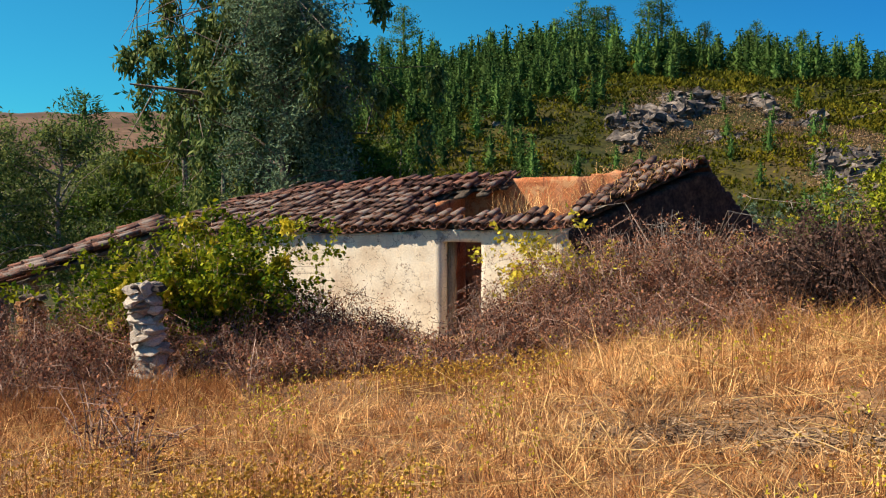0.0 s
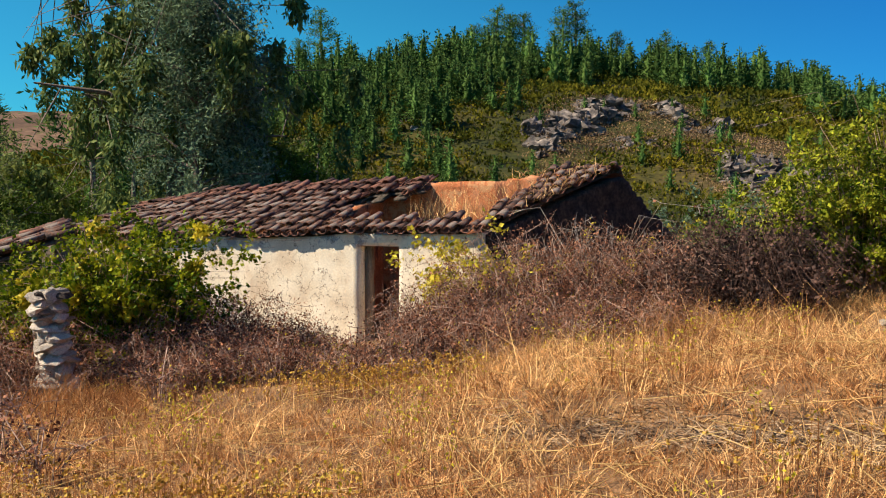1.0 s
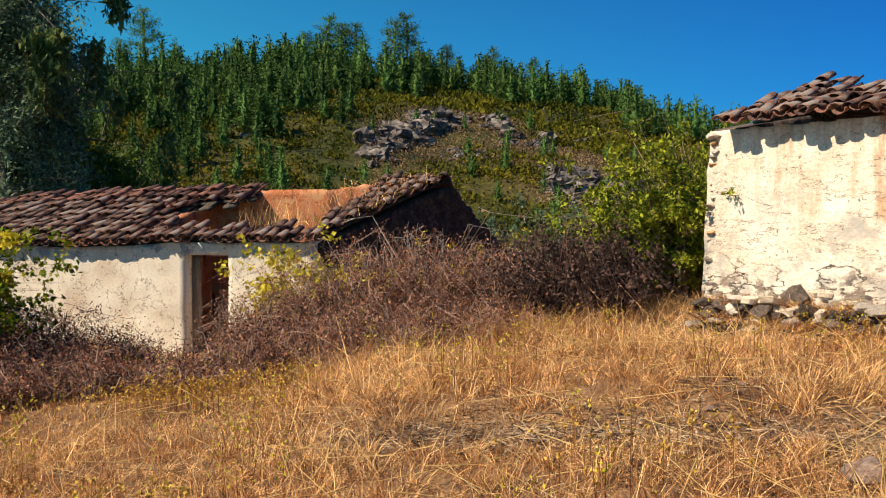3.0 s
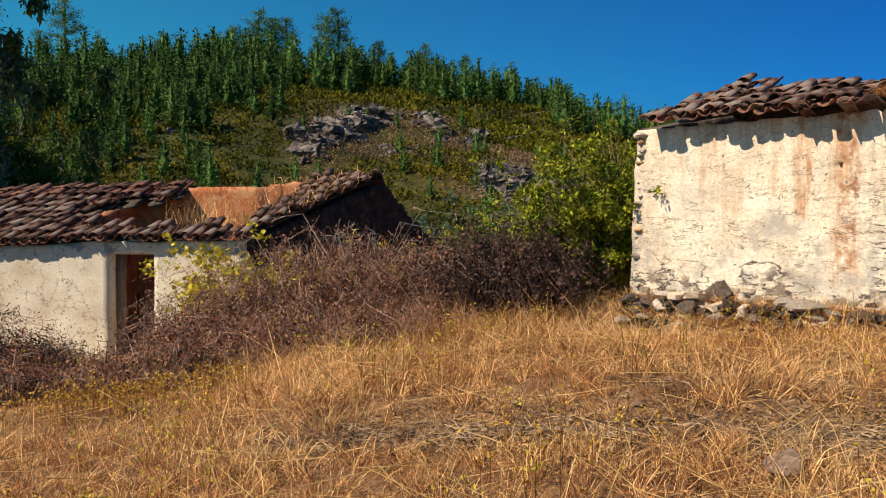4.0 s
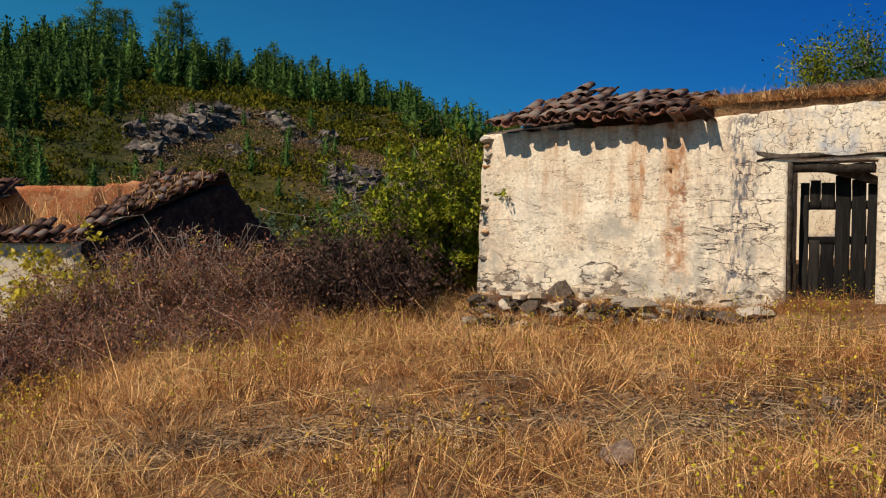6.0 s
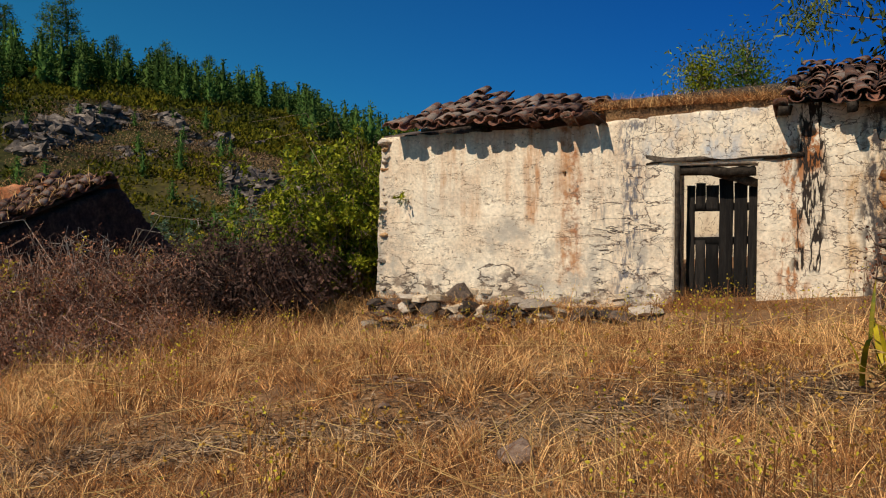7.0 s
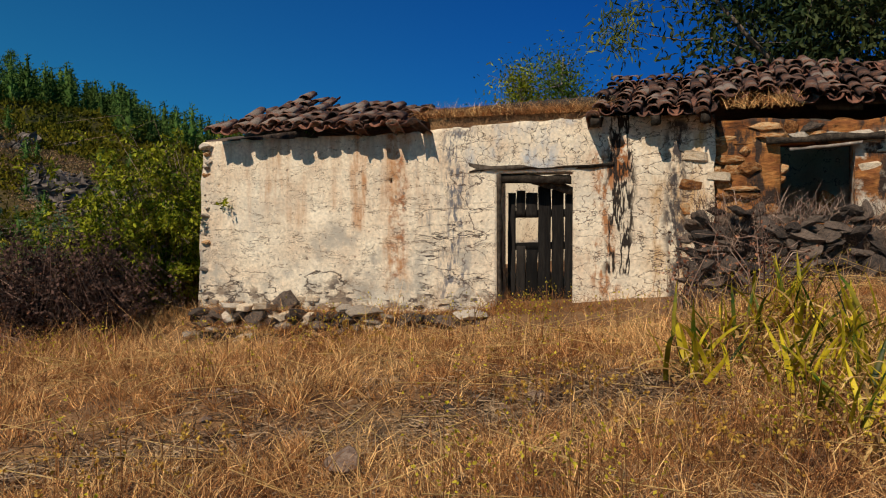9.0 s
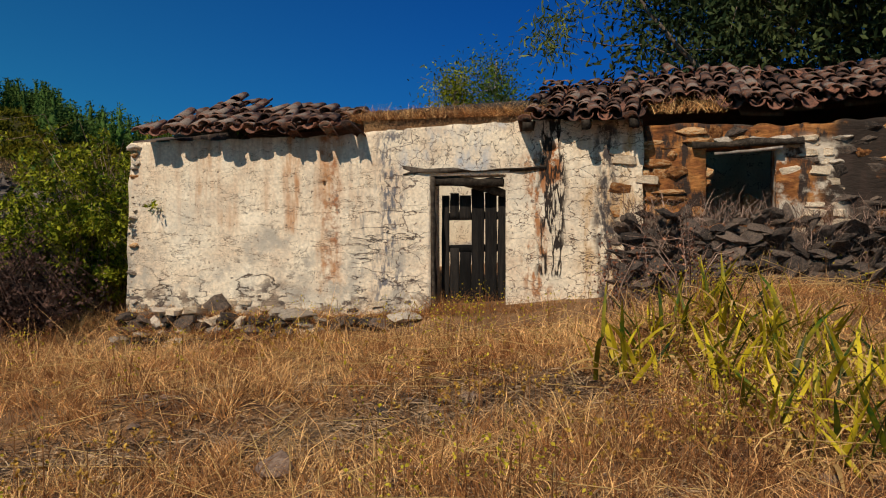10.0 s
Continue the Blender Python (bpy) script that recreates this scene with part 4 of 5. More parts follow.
# ---- trees ----
def tree_mesh_pine(seed, h, lean=0.0, umbrella=False, n=370):
    rs = np.random.default_rng(seed)
    k = 8
    zz = np.linspace(0, h, k)
    tp = np.stack([lean * zz / h + 0.05 * rs.normal(size=k), 0.05 * rs.normal(size=k), zz], -1)[None]
    tr = (np.linspace(0.16, 0.03, k) * h / 9)[None]
    lo = 0.42 if umbrella else 0.12
    m = 60 if umbrella else 45
    f = lo + (1 - lo) * np.sort(rs.random(m)) ** (0.8 if umbrella else 1.1)
    reach = h * (0.34 * np.sqrt(np.clip(1.04 - f, 0, 1)) if umbrella else 0.36 * np.clip(1.02 - f, 0, 1) ** 0.8) * rs.uniform(0.45, 1.2, m)
    a = rs.uniform(0, 2 * math.pi, m)
    if not umbrella:
        f = lo + (0.97 - lo) * ((np.arange(m) // 5) / (m / 5 - 1)) + rs.normal(size=m) * 0.012
        reach = h * 0.27 * np.clip(1.0 - f, 0.01, 1) ** 0.6 * rs.uniform(0.55, 1.2, m)
        a = np.arange(m) * 2 * math.pi / 5 + (np.arange(m) // 5) * 0.7 + rs.normal(size=m) * 0.25
    s = np.stack([lean * f, 0 * f, f * h], -1)
    up = rs.uniform(0.0, 0.5, m) * reach * (1.0 if umbrella else 0.3)
    e = s + np.stack([np.cos(a) * reach, np.sin(a) * reach, up], -1)
    bp = np.stack([s, e], 1)
    bv, bq = join(tubes(tp[:, ::1 if umbrella else 3], tr[:, ::1 if umbrella else 3], 5 if umbrella else 4), tubes(bp[:60 if umbrella else 8], np.tile(np.array([0.03, 0.008]) * h / 9, (len(bp[:60 if umbrella else 8]), 1)), 3))
    i = rs.integers(m, size=n) if umbrella else rs.choice(m, size=n, p=(reach + 0.12) / (reach + 0.12).sum())
    t = 1.05 * np.sqrt(rs.uniform(0.05, 1.0, n))
    c = s[i] + (e - s)[i] * t[:, None] + rs.normal(size=(n, 3)) * h * 0.022
    way = unit((e - s)[i]) + rs.normal(size=(n, 3)) * 0.7 + (0, 0, 0.3)
    k2 = 0.42 if umbrella else 0.9
    broad = 1.0 if umbrella else 1.6
    cv, ct = cards(c, way, rs.uniform(0.055, 0.095, n) * h * k2 * (1.0 if umbrella else 1.1), rs.uniform(0.016, 0.028, n) * h * k2 * broad, rs)
    rings, sd = 11, 8
    ff = np.linspace(lo, 0.985, rings)
    wide = np.where(np.arange(rings) % 2 == 0, 1.0, 0.58) * (0.3 if umbrella else 0.5) * h * (0.2 * np.sqrt(np.clip(1.02 - ff, 0, 1)) * np.clip((ff - lo) * 6, 0.15, 1) * 0.8 if umbrella else 0.36 * (1.02 - ff) * np.clip((ff - lo) * 9, 0.3, 1))
    wide = wide[:, None] * rs.uniform(0.45, 1.35, (rings, sd))
    ang = np.arange(sd) * 2 * math.pi / sd + rs.uniform(0, 0.5, (rings, 1))
    kv = np.stack([lean * ff[:, None] + np.cos(ang) * wide, np.sin(ang) * wide, (ff[:, None] + rs.normal(size=(rings, sd)) * 0.028) * h], -1).reshape(-1, 3)
    g = np.arange(rings * sd).reshape(rings, sd)
    gq = np.stack([g[:-1], np.roll(g, -1, 1)[:-1], np.roll(g, -1, 1)[1:], g[1:]], -1).reshape(-1, 4)
    gt = np.concatenate([gq[:, [0, 1, 2]], gq[:, [0, 2, 3]]])
    if umbrella:
        gt = gt[rs.random(len(gt)) < 0.55]
    cv, ct = join((cv, ct), (kv, gt))
    crown = raw("crown", cv, None, ct, PINE)
    return raw("trunk", bv, bq, None, BARK, True), crown


def make_tree(name, data, m, label, category, group=""):
    t = empty(name, m, label, category, group)
    piece("trunk", data[0], t)
    piece("crown", data[1], t)
    return t


rs = np.random.default_rng(11)
PINES = [tree_mesh_pine(i, 8.5, rs.normal() * 0.2) for i in range(5)]
BIG_PINES = [tree_mesh_pine(20 + i, 13, rs.normal() * 0.4, True, 2000) for i in range(3)]


def on_hill(az, r, sink=0.15):
    x, y = r * math.sin(radians(az)), r * math.cos(radians(az))
    return x, y, float(terrain(x, y)) - sink


first_pine = [make_tree("pine_tree", d, pose(*on_hill(-20 + i, 150)), "young conical pine on the hillside", "tree", "pines on the hill") for i, d in enumerate(PINES)]
spots = []
while len(spots) < 880:
    az, r = rs.uniform(-40, 17), 62 + 116 * rs.random() ** 0.7
    wooded = az < -9 - 7 * (150 - r) / 60 + 3 * math.sin(r * 0.2) or (r > 144 + 5 * math.sin(az * 0.9) - (10 if az > 4 else 0))
    bare = -8 < az < 12 and r < 132
    if wooded and not bare:
        spots.append((r, az, rs.uniform(0.5, 0.95) * (0.5 + 0.5 * float(smooth01(60, 150, r)))))
spots.sort()
woods = []
for j, (r, az, s) in enumerate(spots):
    x, y, z = on_hill(az, r)
    m = pose(x, y, z, 0, 0, rs.uniform(0, 360))
    if j % 3 == 0:
        t = copy_thing(first_pine[rs.integers(5)], m)
        t.scale = (s, s, s * rs.uniform(0.9, 1.15))
    else:
        woods.append((rs.integers(5), np.array(m @ Matrix.Diagonal((s, s, s, 1)))))
for n, col in ((1, "crowns"), (0, "trunks")):
    sets = []
    for i, a in woods:
        me = PINES[i][n]
        v = np.empty(len(me.vertices) * 3, np.float32)
        me.vertices.foreach_get("co", v)
        f = np.empty(len(me.loops), np.int32)
        me.loops.foreach_get("vertex_index", f)
        sets.append((v.reshape(-1, 3) @ a[:3, :3].T + a[:3, 3], f.reshape(-1, 3 if n else 4)))
    v, f = join(*sets)
    ob = piece("pine_wood_" + col, raw("pine_wood", v, None if n else f, f if n else None, PINE if n else BARK))
    tagged(ob, "dense wood of young pines on the hillside" if n else "thin trunks of the hillside pines", "wood", kind="stuff")
for i, (az, r, s) in enumerate(((-9.0, 166, 1.12), (-9.9, 166, 1.0), (-12.4, 166, 0.95), (-14.2, 165, 1.05), (-15.6, 165, 0.85), (-13.3, 168, 1.0), (-25.6, 160, 1.1), (-27, 158, 0.7), (-6.4, 170, 0.75), (-3.4, 170, 0.8), (-3.9, 170, 0.7), (-0.8, 170, 0.7), (-20, 164, 0.75))):
    make_tree("tall_pine", BIG_PINES[i % 3], pose(*on_hill(az, r), 0, 0, 50 * i) @ Matrix.Diagonal((s, s, s, 1)), "tall open-crowned pine on the hill crest", "tree", "tall pines on the crest")


# scrub and rocks of the hillside
n = 6500
az, r = rs.uniform(-45, 20, n), 42 + 136 * rs.random(n) ** 0.85
x, y = r * np.sin(np.radians(az)), r * np.cos(np.radians(az))
patch = wav(x, y, 7, 5.0) + 0.5 * wav(x, y, 2.5, 1.0)
stony = (az > -12.5) & (az < 11) & (np.abs(r - np.interp(az, (-12, -8, -3, 1, 7), (92, 105, 110, 92, 88))) < 15)
keep = np.where(stony, patch > 0.45, patch > -1.2)
x, y = x[keep], y[keep]
size = rs.uniform(0.5, 1.5, len(x))
c = np.stack([x, y, terrain(x, y)], -1)
k = rs.integers(len(c), size=len(c) * 27)
cc = c[k] + rs.normal(size=(len(k), 3)) * size[k][:, None] * (0.75, 0.75, 0.16) + size[k][:, None] * (0, 0, 0.16)
far = np.hypot(cc[:, 0], cc[:, 1])
v, t = cards(cc, rs.normal(size=cc.shape) + (0, 0, 1.2), far * rs.uniform(0.0032, 0.0068, len(cc)), far * rs.uniform(0.0017, 0.0034, len(cc)), rs)
tagged(piece("hillside_scrub", raw("hillside_scrub", v, None, t, SCRUB)), "olive and yellow scrub covering the hillside", "scrub", kind="stuff")
n = 2200
az = rs.uniform(-12, 10, n)
r = np.interp(az, (-12, -8, -3, 1, 7), (92, 105, 110, 92, 88)) + rs.uniform(-17, 17, n)
x, y = r * np.sin(np.radians(az)), r * np.cos(np.radians(az))
c = np.repeat(np.stack([x, y, terrain(x, y) + 0.08], -1), 20, 0) + rs.normal(size=(n * 20, 3)) * (0.7, 0.7, 0.12)
v, t = cards(c, rs.normal(size=c.shape) + (0, 0, 0.8), rs.uniform(0.15, 0.32, len(c)), rs.uniform(0.07, 0.15, len(c)), rs)
HEATH = mat("dry_heath", [(0.05, 0.032, 0.022), (0.12, 0.07, 0.035), (0.27, 0.17, 0.085)], 0.15, 0.9, 0, 2, island=0.45, leaf=0.15)
tagged(piece("dry_heath", raw("dry_heath", v, None, t, HEATH)), "brown heath and dry grass between the rocks", "scrub", kind="stuff")


CRAGS = [rock_data(i, ROCK, 0.25, 3, 0.12) for i in range(5)]
for i in range(34):
    a, rr = rs.uniform(-15, 10), rs.uniform(66, 118)
    t = copy_thing(first_pine[i % 5], pose(*on_hill(a, rr), 0, 0, rs.uniform(0, 360)))
    t.scale = (rs.uniform(0.22, 0.42),) * 3
# outcrops: heading and distance of each, spread, number of rocks, size
OUTCROPS = ((-11.0, 93, 1.0, 18, 1.5), (-9.4, 100, 0.9, 18, 1.8), (-7.8, 108, 0.9, 20, 1.9), (-6.0, 112, 0.9, 9, 1.6), (-3.2, 114, 0.7, 9, 1.6),
            (-1.0, 106, 1.2, 8, 1.3), (1.2, 87, 1.0, 18, 1.6), (3.2, 84, 1.0, 22, 1.9), (5.2, 85, 1.0, 24, 2.0), (7.4, 87, 0.8, 16, 1.8), (-6.5, 96, 1.6, 9, 1.1),
            (2.5, 82, 1.4, 9, 1.2), (6.0, 80, 1.5, 10, 1.4), (9.5, 96, 1.5, 8, 1.3), (-19, 96, 1.5, 5, 0.9), (0.5, 122, 2.5, 6, 0.9))
for a, rr, spread, count, size in OUTCROPS:
    for i in range(count):
        x, y, z = on_hill(a + rs.normal() * spread * 0.55, rr + rs.normal() * 2.6, 0.2)
        s = size * rs.uniform(0.3, 1.15)
        ob = piece("crag", CRAGS[rs.integers(5)], None, pose(x, y, z, rs.normal() * 15, rs.normal() * 15, rs.uniform(0, 360)) @ Matrix.Diagonal((s * 1.4, s, s * rs.uniform(0.6, 1.1), 1)))
        tagged(ob, "dark lichen-stained rock outcrop on the hillside", "rock", "rocks on the hill")


def broadleaf(name, m, h, spread, seed, leaf_mat, bark, n, leaf, label, weep=0.0, group="", limbs=26, low=0.3, thick=0.03, clump=0.16, category="tree", strands=0.0):
    """A tree: tapered trunk, forking limbs, twigs, and leaves in clumps round the twig ends."""
    rs = np.random.default_rng(seed)
    t = empty(name, m, label, category, group)
    k = 7
    zz = np.linspace(0, h * 0.9, k)
    tp = np.stack([np.cumsum(rs.normal(size=k)) * h * 0.012, np.cumsum(rs.normal(size=k)) * h * 0.012, zz], -1)
    f = low + (0.98 - low) * rs.random(limbs)
    a = rs.uniform(0, 2 * math.pi, limbs)
    s = np.stack([np.interp(f * h * 0.9, zz, tp[:, j]) for j in range(3)], -1)
    shape = np.sin(np.clip((f - low) / (1 - low) * 0.75 + 0.25, 0, 1) * math.pi) ** 0.6
    reach = spread * shape * rs.uniform(0.5, 1.1, limbs)
    e = s + np.stack([np.cos(a) * reach, np.sin(a) * reach, reach * rs.uniform(0.1, 0.8, limbs) * (1 - weep * 0.6)], -1)
    mid = (s + e) / 2 + np.stack([0 * f, 0 * f, reach * 0.12], -1)
    twn = limbs * 7
    i = rs.integers(limbs, size=twn)
    q = rs.uniform(0.35, 1, twn)[:, None]
    ts = s[i] * (1 - q) ** 2 + 2 * mid[i] * q * (1 - q) + e[i] * q * q
    td = rs.normal(size=(twn, 3)) + (0, 0, 0.2 - weep * 1.6)
    te = ts + unit(td) * (rs.uniform(0.06, 0.16, twn) * h * (1 + weep * 0.7))[:, None]
    bv, bq = join(tubes(tp[None], np.linspace(thick, thick * 0.25, k)[None] * h, 7),
                  tubes(np.stack([s, mid, e], 1), np.tile(np.array([0.4, 0.22, 0.07]) * thick * h, (limbs, 1)), 4),
                  tubes(np.stack([ts, (ts + te) / 2, te], 1), np.tile(np.array([0.07, 0.05, 0.02]) * thick * h, (twn, 1)), 3))
    piece("trunk", raw("trunk", bv, bq, None, bark, True), t)
    j = rs.integers(twn, size=n)
    w = rs.uniform(0.1, 1.1, n)[:, None]
    c = ts[j] * (1 - w) + te[j] * w + rs.normal(size=(n, 3)) * h * clump * 0.16
    if strands:
        j = (j // 2) * 2 % twn
        c = te[j] + np.stack([0 * w[:, 0], 0 * w[:, 0], -strands * rs.uniform(0, 1, n) ** 1.3 * (0.5 + (j * 37 % 10) / 10)], -1) + rs.normal(size=(n, 3)) * (0.16, 0.16, 0.1)
    way = rs.normal(size=(n, 3)) * (1 - 0.4 * weep) + (0, 0, 0.3 - 1.6 * weep)
    v, ct = cards(c, way, leaf * rs.uniform(0.7, 1.3, n), leaf * rs.uniform(0.25, 0.42, n), rs)
    piece("crown", raw("crown", v, None, ct, leaf_mat), t)
    return t


def at(az, r, sink=0.1):
    x, y = r * math.sin(radians(az)), r * math.cos(radians(az))
    return pose(x, y, float(terrain(x, y)) - sink)


broadleaf("eucalyptus_tree", at(-35.6, 30), 17.5, 4.8, 1, EUCA, BARK, 30000, 0.3, "tall eucalyptus with drooping dark green leaves", 0.85, limbs=34, low=0.3, thick=0.022, clump=0.09, strands=1.5)
broadleaf("wattle_tree", at(-33.2, 27), 10.5, 2.3, 2, WATTLE, BARK, 32000, 0.15, "feathery grey-green wattle tree behind the roof", 0.1, limbs=40, low=0.12, thick=0.014, clump=0.11)
broadleaf("broadleaf_tree", at(-28.8, 31), 6.6, 1.9, 3, GREEN, BARK, 12000, 0.19, "leafy green tree behind the roof", 0.2, limbs=34, low=0.12, thick=0.014, clump=0.12)
for i, (az, r, h, sp) in enumerate(((-47.5, 27, 6.5, 2.6), (-44.5, 30, 6.0, 2.4), (-51, 26, 6.0, 2.6), (-41.2, 34, 6.2, 2.4), (-38.5, 36, 6, 2.2), (-54, 30, 6.0, 3), (-49.5, 34, 7.0, 2.8))):
    broadleaf("broadleaf_tree", at(az, r), h * 0.92, sp, 30 + i, GREEN if i % 2 else EUCA, PALE_BARK, 12000, 0.15, "leafy green tree in the valley", 0.1, "trees in the valley", limbs=28, low=0.1, thick=0.018, clump=0.16)
for i, (az, r, h, sp) in enumerate(((-26, 34, 7.2, 2.0), (-22.5, 36, 5.2, 1.7), (-24, 33, 4.5, 1.6), (-20.6, 37, 4.8, 1.4), (-13.7, 46, 5.0, 1.6), (-17, 42, 4.0, 1.8))):
    broadleaf("broadleaf_tree", at(az, r), h, sp, 50 + i, GREEN if i % 2 == 0 else WATTLE, PALE_BARK, 5000, 0.22, "slender young tree behind the roof ridge", 0.1, "trees in the valley", limbs=28, low=0.08, thick=0.016, clump=0.16)
for i, (az, r, s) in enumerate(((-39.6, 60, 1.15), (-45.5, 75, 0.9), (-37.3, 66, 0.9))):
    make_tree("tall_pine", BIG_PINES[i % 3], at(az, r) @ Matrix.Diagonal((s, s, s, 1)), "dark open-crowned pine in the valley", "tree", "tall pines in the valley")
# darker than EUCA: the crown's shade is put into the leaf colour
SHADED_GUM = mat("shade_toned_gum_leaves", [(0.009, 0.022, 0.01), (0.02, 0.04, 0.015), (0.05, 0.065, 0.022)], 0.6, 0.6, 0, 4, island=0.4, spec=0.1, leaf=0.08)
gum = broadleaf("eucalyptus_tree", at(54.5, 21), 11.0, 4.9, 6, SHADED_GUM, BARK, 72000, 0.23, "large eucalyptus behind the white house, leaves toned dark for shade", 0.5, limbs=44, low=0.18, thick=0.02, clump=0.3)
def gum_limb():
    """A bare pale limb that reaches out over the roof, with a few leafy ends."""
    rs = np.random.default_rng(77)
    inv = np.array(gum.matrix_basis.inverted())
    def spot(az, el, r):
        x, y = r * math.sin(radians(az)), r * math.cos(radians(az))
        return np.array([x, y, 1.6 + r * math.tan(radians(el))]) @ inv[:3, :3].T + inv[:3, 3]
    main = np.stack([spot(47.0, 9.3, 19.5), spot(45.2, 11.2, 19.2), spot(43.2, 13.6, 19.0), spot(41.8, 16.0, 19.0), spot(40.6, 18.5, 19.2)])
    side = np.stack([spot(45.0, 10.6, 19.2), spot(43.2, 11.5, 19.0), spot(41.0, 11.5, 18.8), spot(39.2, 11.9, 18.6), spot(37.4, 12.4, 18.5)])
    v, q = join(tubes(main[None], np.linspace(0.06, 0.025, 5)[None], 6), tubes(side[None], np.linspace(0.022, 0.006, 5)[None], 5))
    piece("limb", raw("limb", v, q, None, BARK, True), gum, None, "bare brown limb")
    ends = np.stack([spot(36.6, 12.6, 18.5), spot(37.3, 11.6, 18.5), spot(38.0, 13.4, 18.6), spot(40.8, 17.5, 19), spot(39.5, 16, 19), spot(41.5, 14.6, 19)])
    c = ends[rs.integers(6, size=900)] + rs.normal(size=(900, 3)) * 0.26
    v, t = cards(c, rs.normal(size=c.shape) + (0, 0, -0.8), rs.uniform(0.14, 0.26, 900), rs.uniform(0.03, 0.06, 900), rs)
    piece("sprays", raw("sprays", v, None, t, EUCA), gum)


gum_limb()
for i, (az, r, h) in enumerate(((33.6, 22, 5.9), (30.4, 22.5, 5.5), (28.4, 23, 4.4))):
    broadleaf("young_tree", at(az, r), h, 0.55, 70 + i, GREEN if i % 2 == 0 else WILLOW, PALE_BARK, 5000, 0.115, "small green tree behind the broken roof", 0.0, "young trees behind the house", limbs=26, low=0.55, thick=0.014, clump=0.2)


def shrub(name, x, y, rx, ry, h, seed, leaf_mat, n, leaf, stems, label, twig=TWIG, droop=0.0, z=None, leaf2=None, share=0.0, group="", slim=1.0, srad=0.006, category="bush"):
    """A thicket: arching stems from the ground, and leaves along them."""
    rs = np.random.default_rng(seed)
    z0 = float(terrain(x, y)) - 0.05 if z is None else z
    t = empty(name, pose(x, y, z0), label, category, group)
    a, q = rs.uniform(0, 2 * math.pi, stems), np.sqrt(rs.random(stems))
    b = np.stack([np.cos(a) * q * rx * 0.8, np.sin(a) * q * ry * 0.8, 0 * a], -1)
    b[:, 2] = terrain(x + b[:, 0], y + b[:, 1]) - z0 - 0.05 if z is None else 0
    hh = h * (1 - 0.55 * q ** 2) * rs.uniform(0.55, 1.1, stems)
    out = np.stack([np.cos(a), np.sin(a), 0 * a], -1) * (0.25 + 0.4 * droop) * hh[:, None] + rs.normal(size=(stems, 3)) * (0.28, 0.28, 0) * hh[:, None]
    p = np.stack([b, b + out * 0.25 + np.stack([0 * a, 0 * a, hh * 0.6], -1), b + out * 0.65 + np.stack([0 * a, 0 * a, hh * 0.98], -1),
                  b + out * 1.2 + np.stack([0 * a, 0 * a, hh * (1.08 - droop * 0.7)], -1)], 1)
    sv, sq = tubes(p, np.tile(np.array([1.0, 0.8, 0.55, 0.25]) * srad, (stems, 1)), 3)
    m2 = stems * 3
    i = rs.integers(stems, size=m2)
    u = rs.uniform(0.25, 1, m2)
    def along(i, u):
        w = u * 3
        lo = np.clip(w.astype(int), 0, 2)
        fr = (w - lo)[:, None]
        return p[i, lo] * (1 - fr) + p[i, lo + 1] * fr
    ts = along(i, u)
    te = ts + unit(rs.normal(size=(m2, 3)) + (0, 0, 0.15)) * rs.uniform(0.08, 0.35, m2)[:, None]
    sv2, sq2 = tubes(np.stack([ts, te], 1), np.tile(np.array([0.6, 0.2]) * srad, (m2, 1)), 3)
    v, f = join((sv, sq), (sv2, sq2))
    piece("branchwork", raw("branchwork", v, f, None, twig), t)
    for lm, cnt, nm in ((leaf_mat, int(n * (1 - share)), "foliage"), (leaf2, int(n * share), "bright_foliage")):
        if lm is None or cnt == 0:
            continue
        j = rs.integers(m2, size=cnt)
        if nm == "bright_foliage":
            hot = rs.integers(m2, size=max(4, m2 // 40))
            j = hot[rs.integers(len(hot), size=cnt)]
        w = rs.uniform(0, 1.05, cnt)[:, None]
        c = ts[j] * (1 - w) + te[j] * w + rs.normal(size=(cnt, 3)) * 0.04
        L = leaf * rs.uniform(0.6, 1.3, cnt)
        v, ct = cards(c, rs.normal(size=(cnt, 3)) + (0, 0, -0.1), L, L * rs.uniform(0.5, 0.85, cnt) * slim, rs)
        piece(nm, raw(nm, v, None, ct, lm), t)
    return t


def polar(az, r):
    return r * math.sin(radians(az)), r * math.cos(radians(az))


# vine over the lower end of the long house
shrub("vine_bush", *polar(-38.6, 12.7), 0.95, 0.7, 2.3, 1, VINE, 30000, 0.078, 380, "leafy vine with green and yellow leaves over the eave", droop=0.15, leaf2=YELLOW, share=0.18)
shrub("vine_bush", *polar(-42.6, 13.0), 0.75, 0.7, 1.75, 2, VINE, 14000, 0.078, 220, "leafy vine with yellowing leaves on a wall", droop=0.2, leaf2=YELLOW, share=0.3)
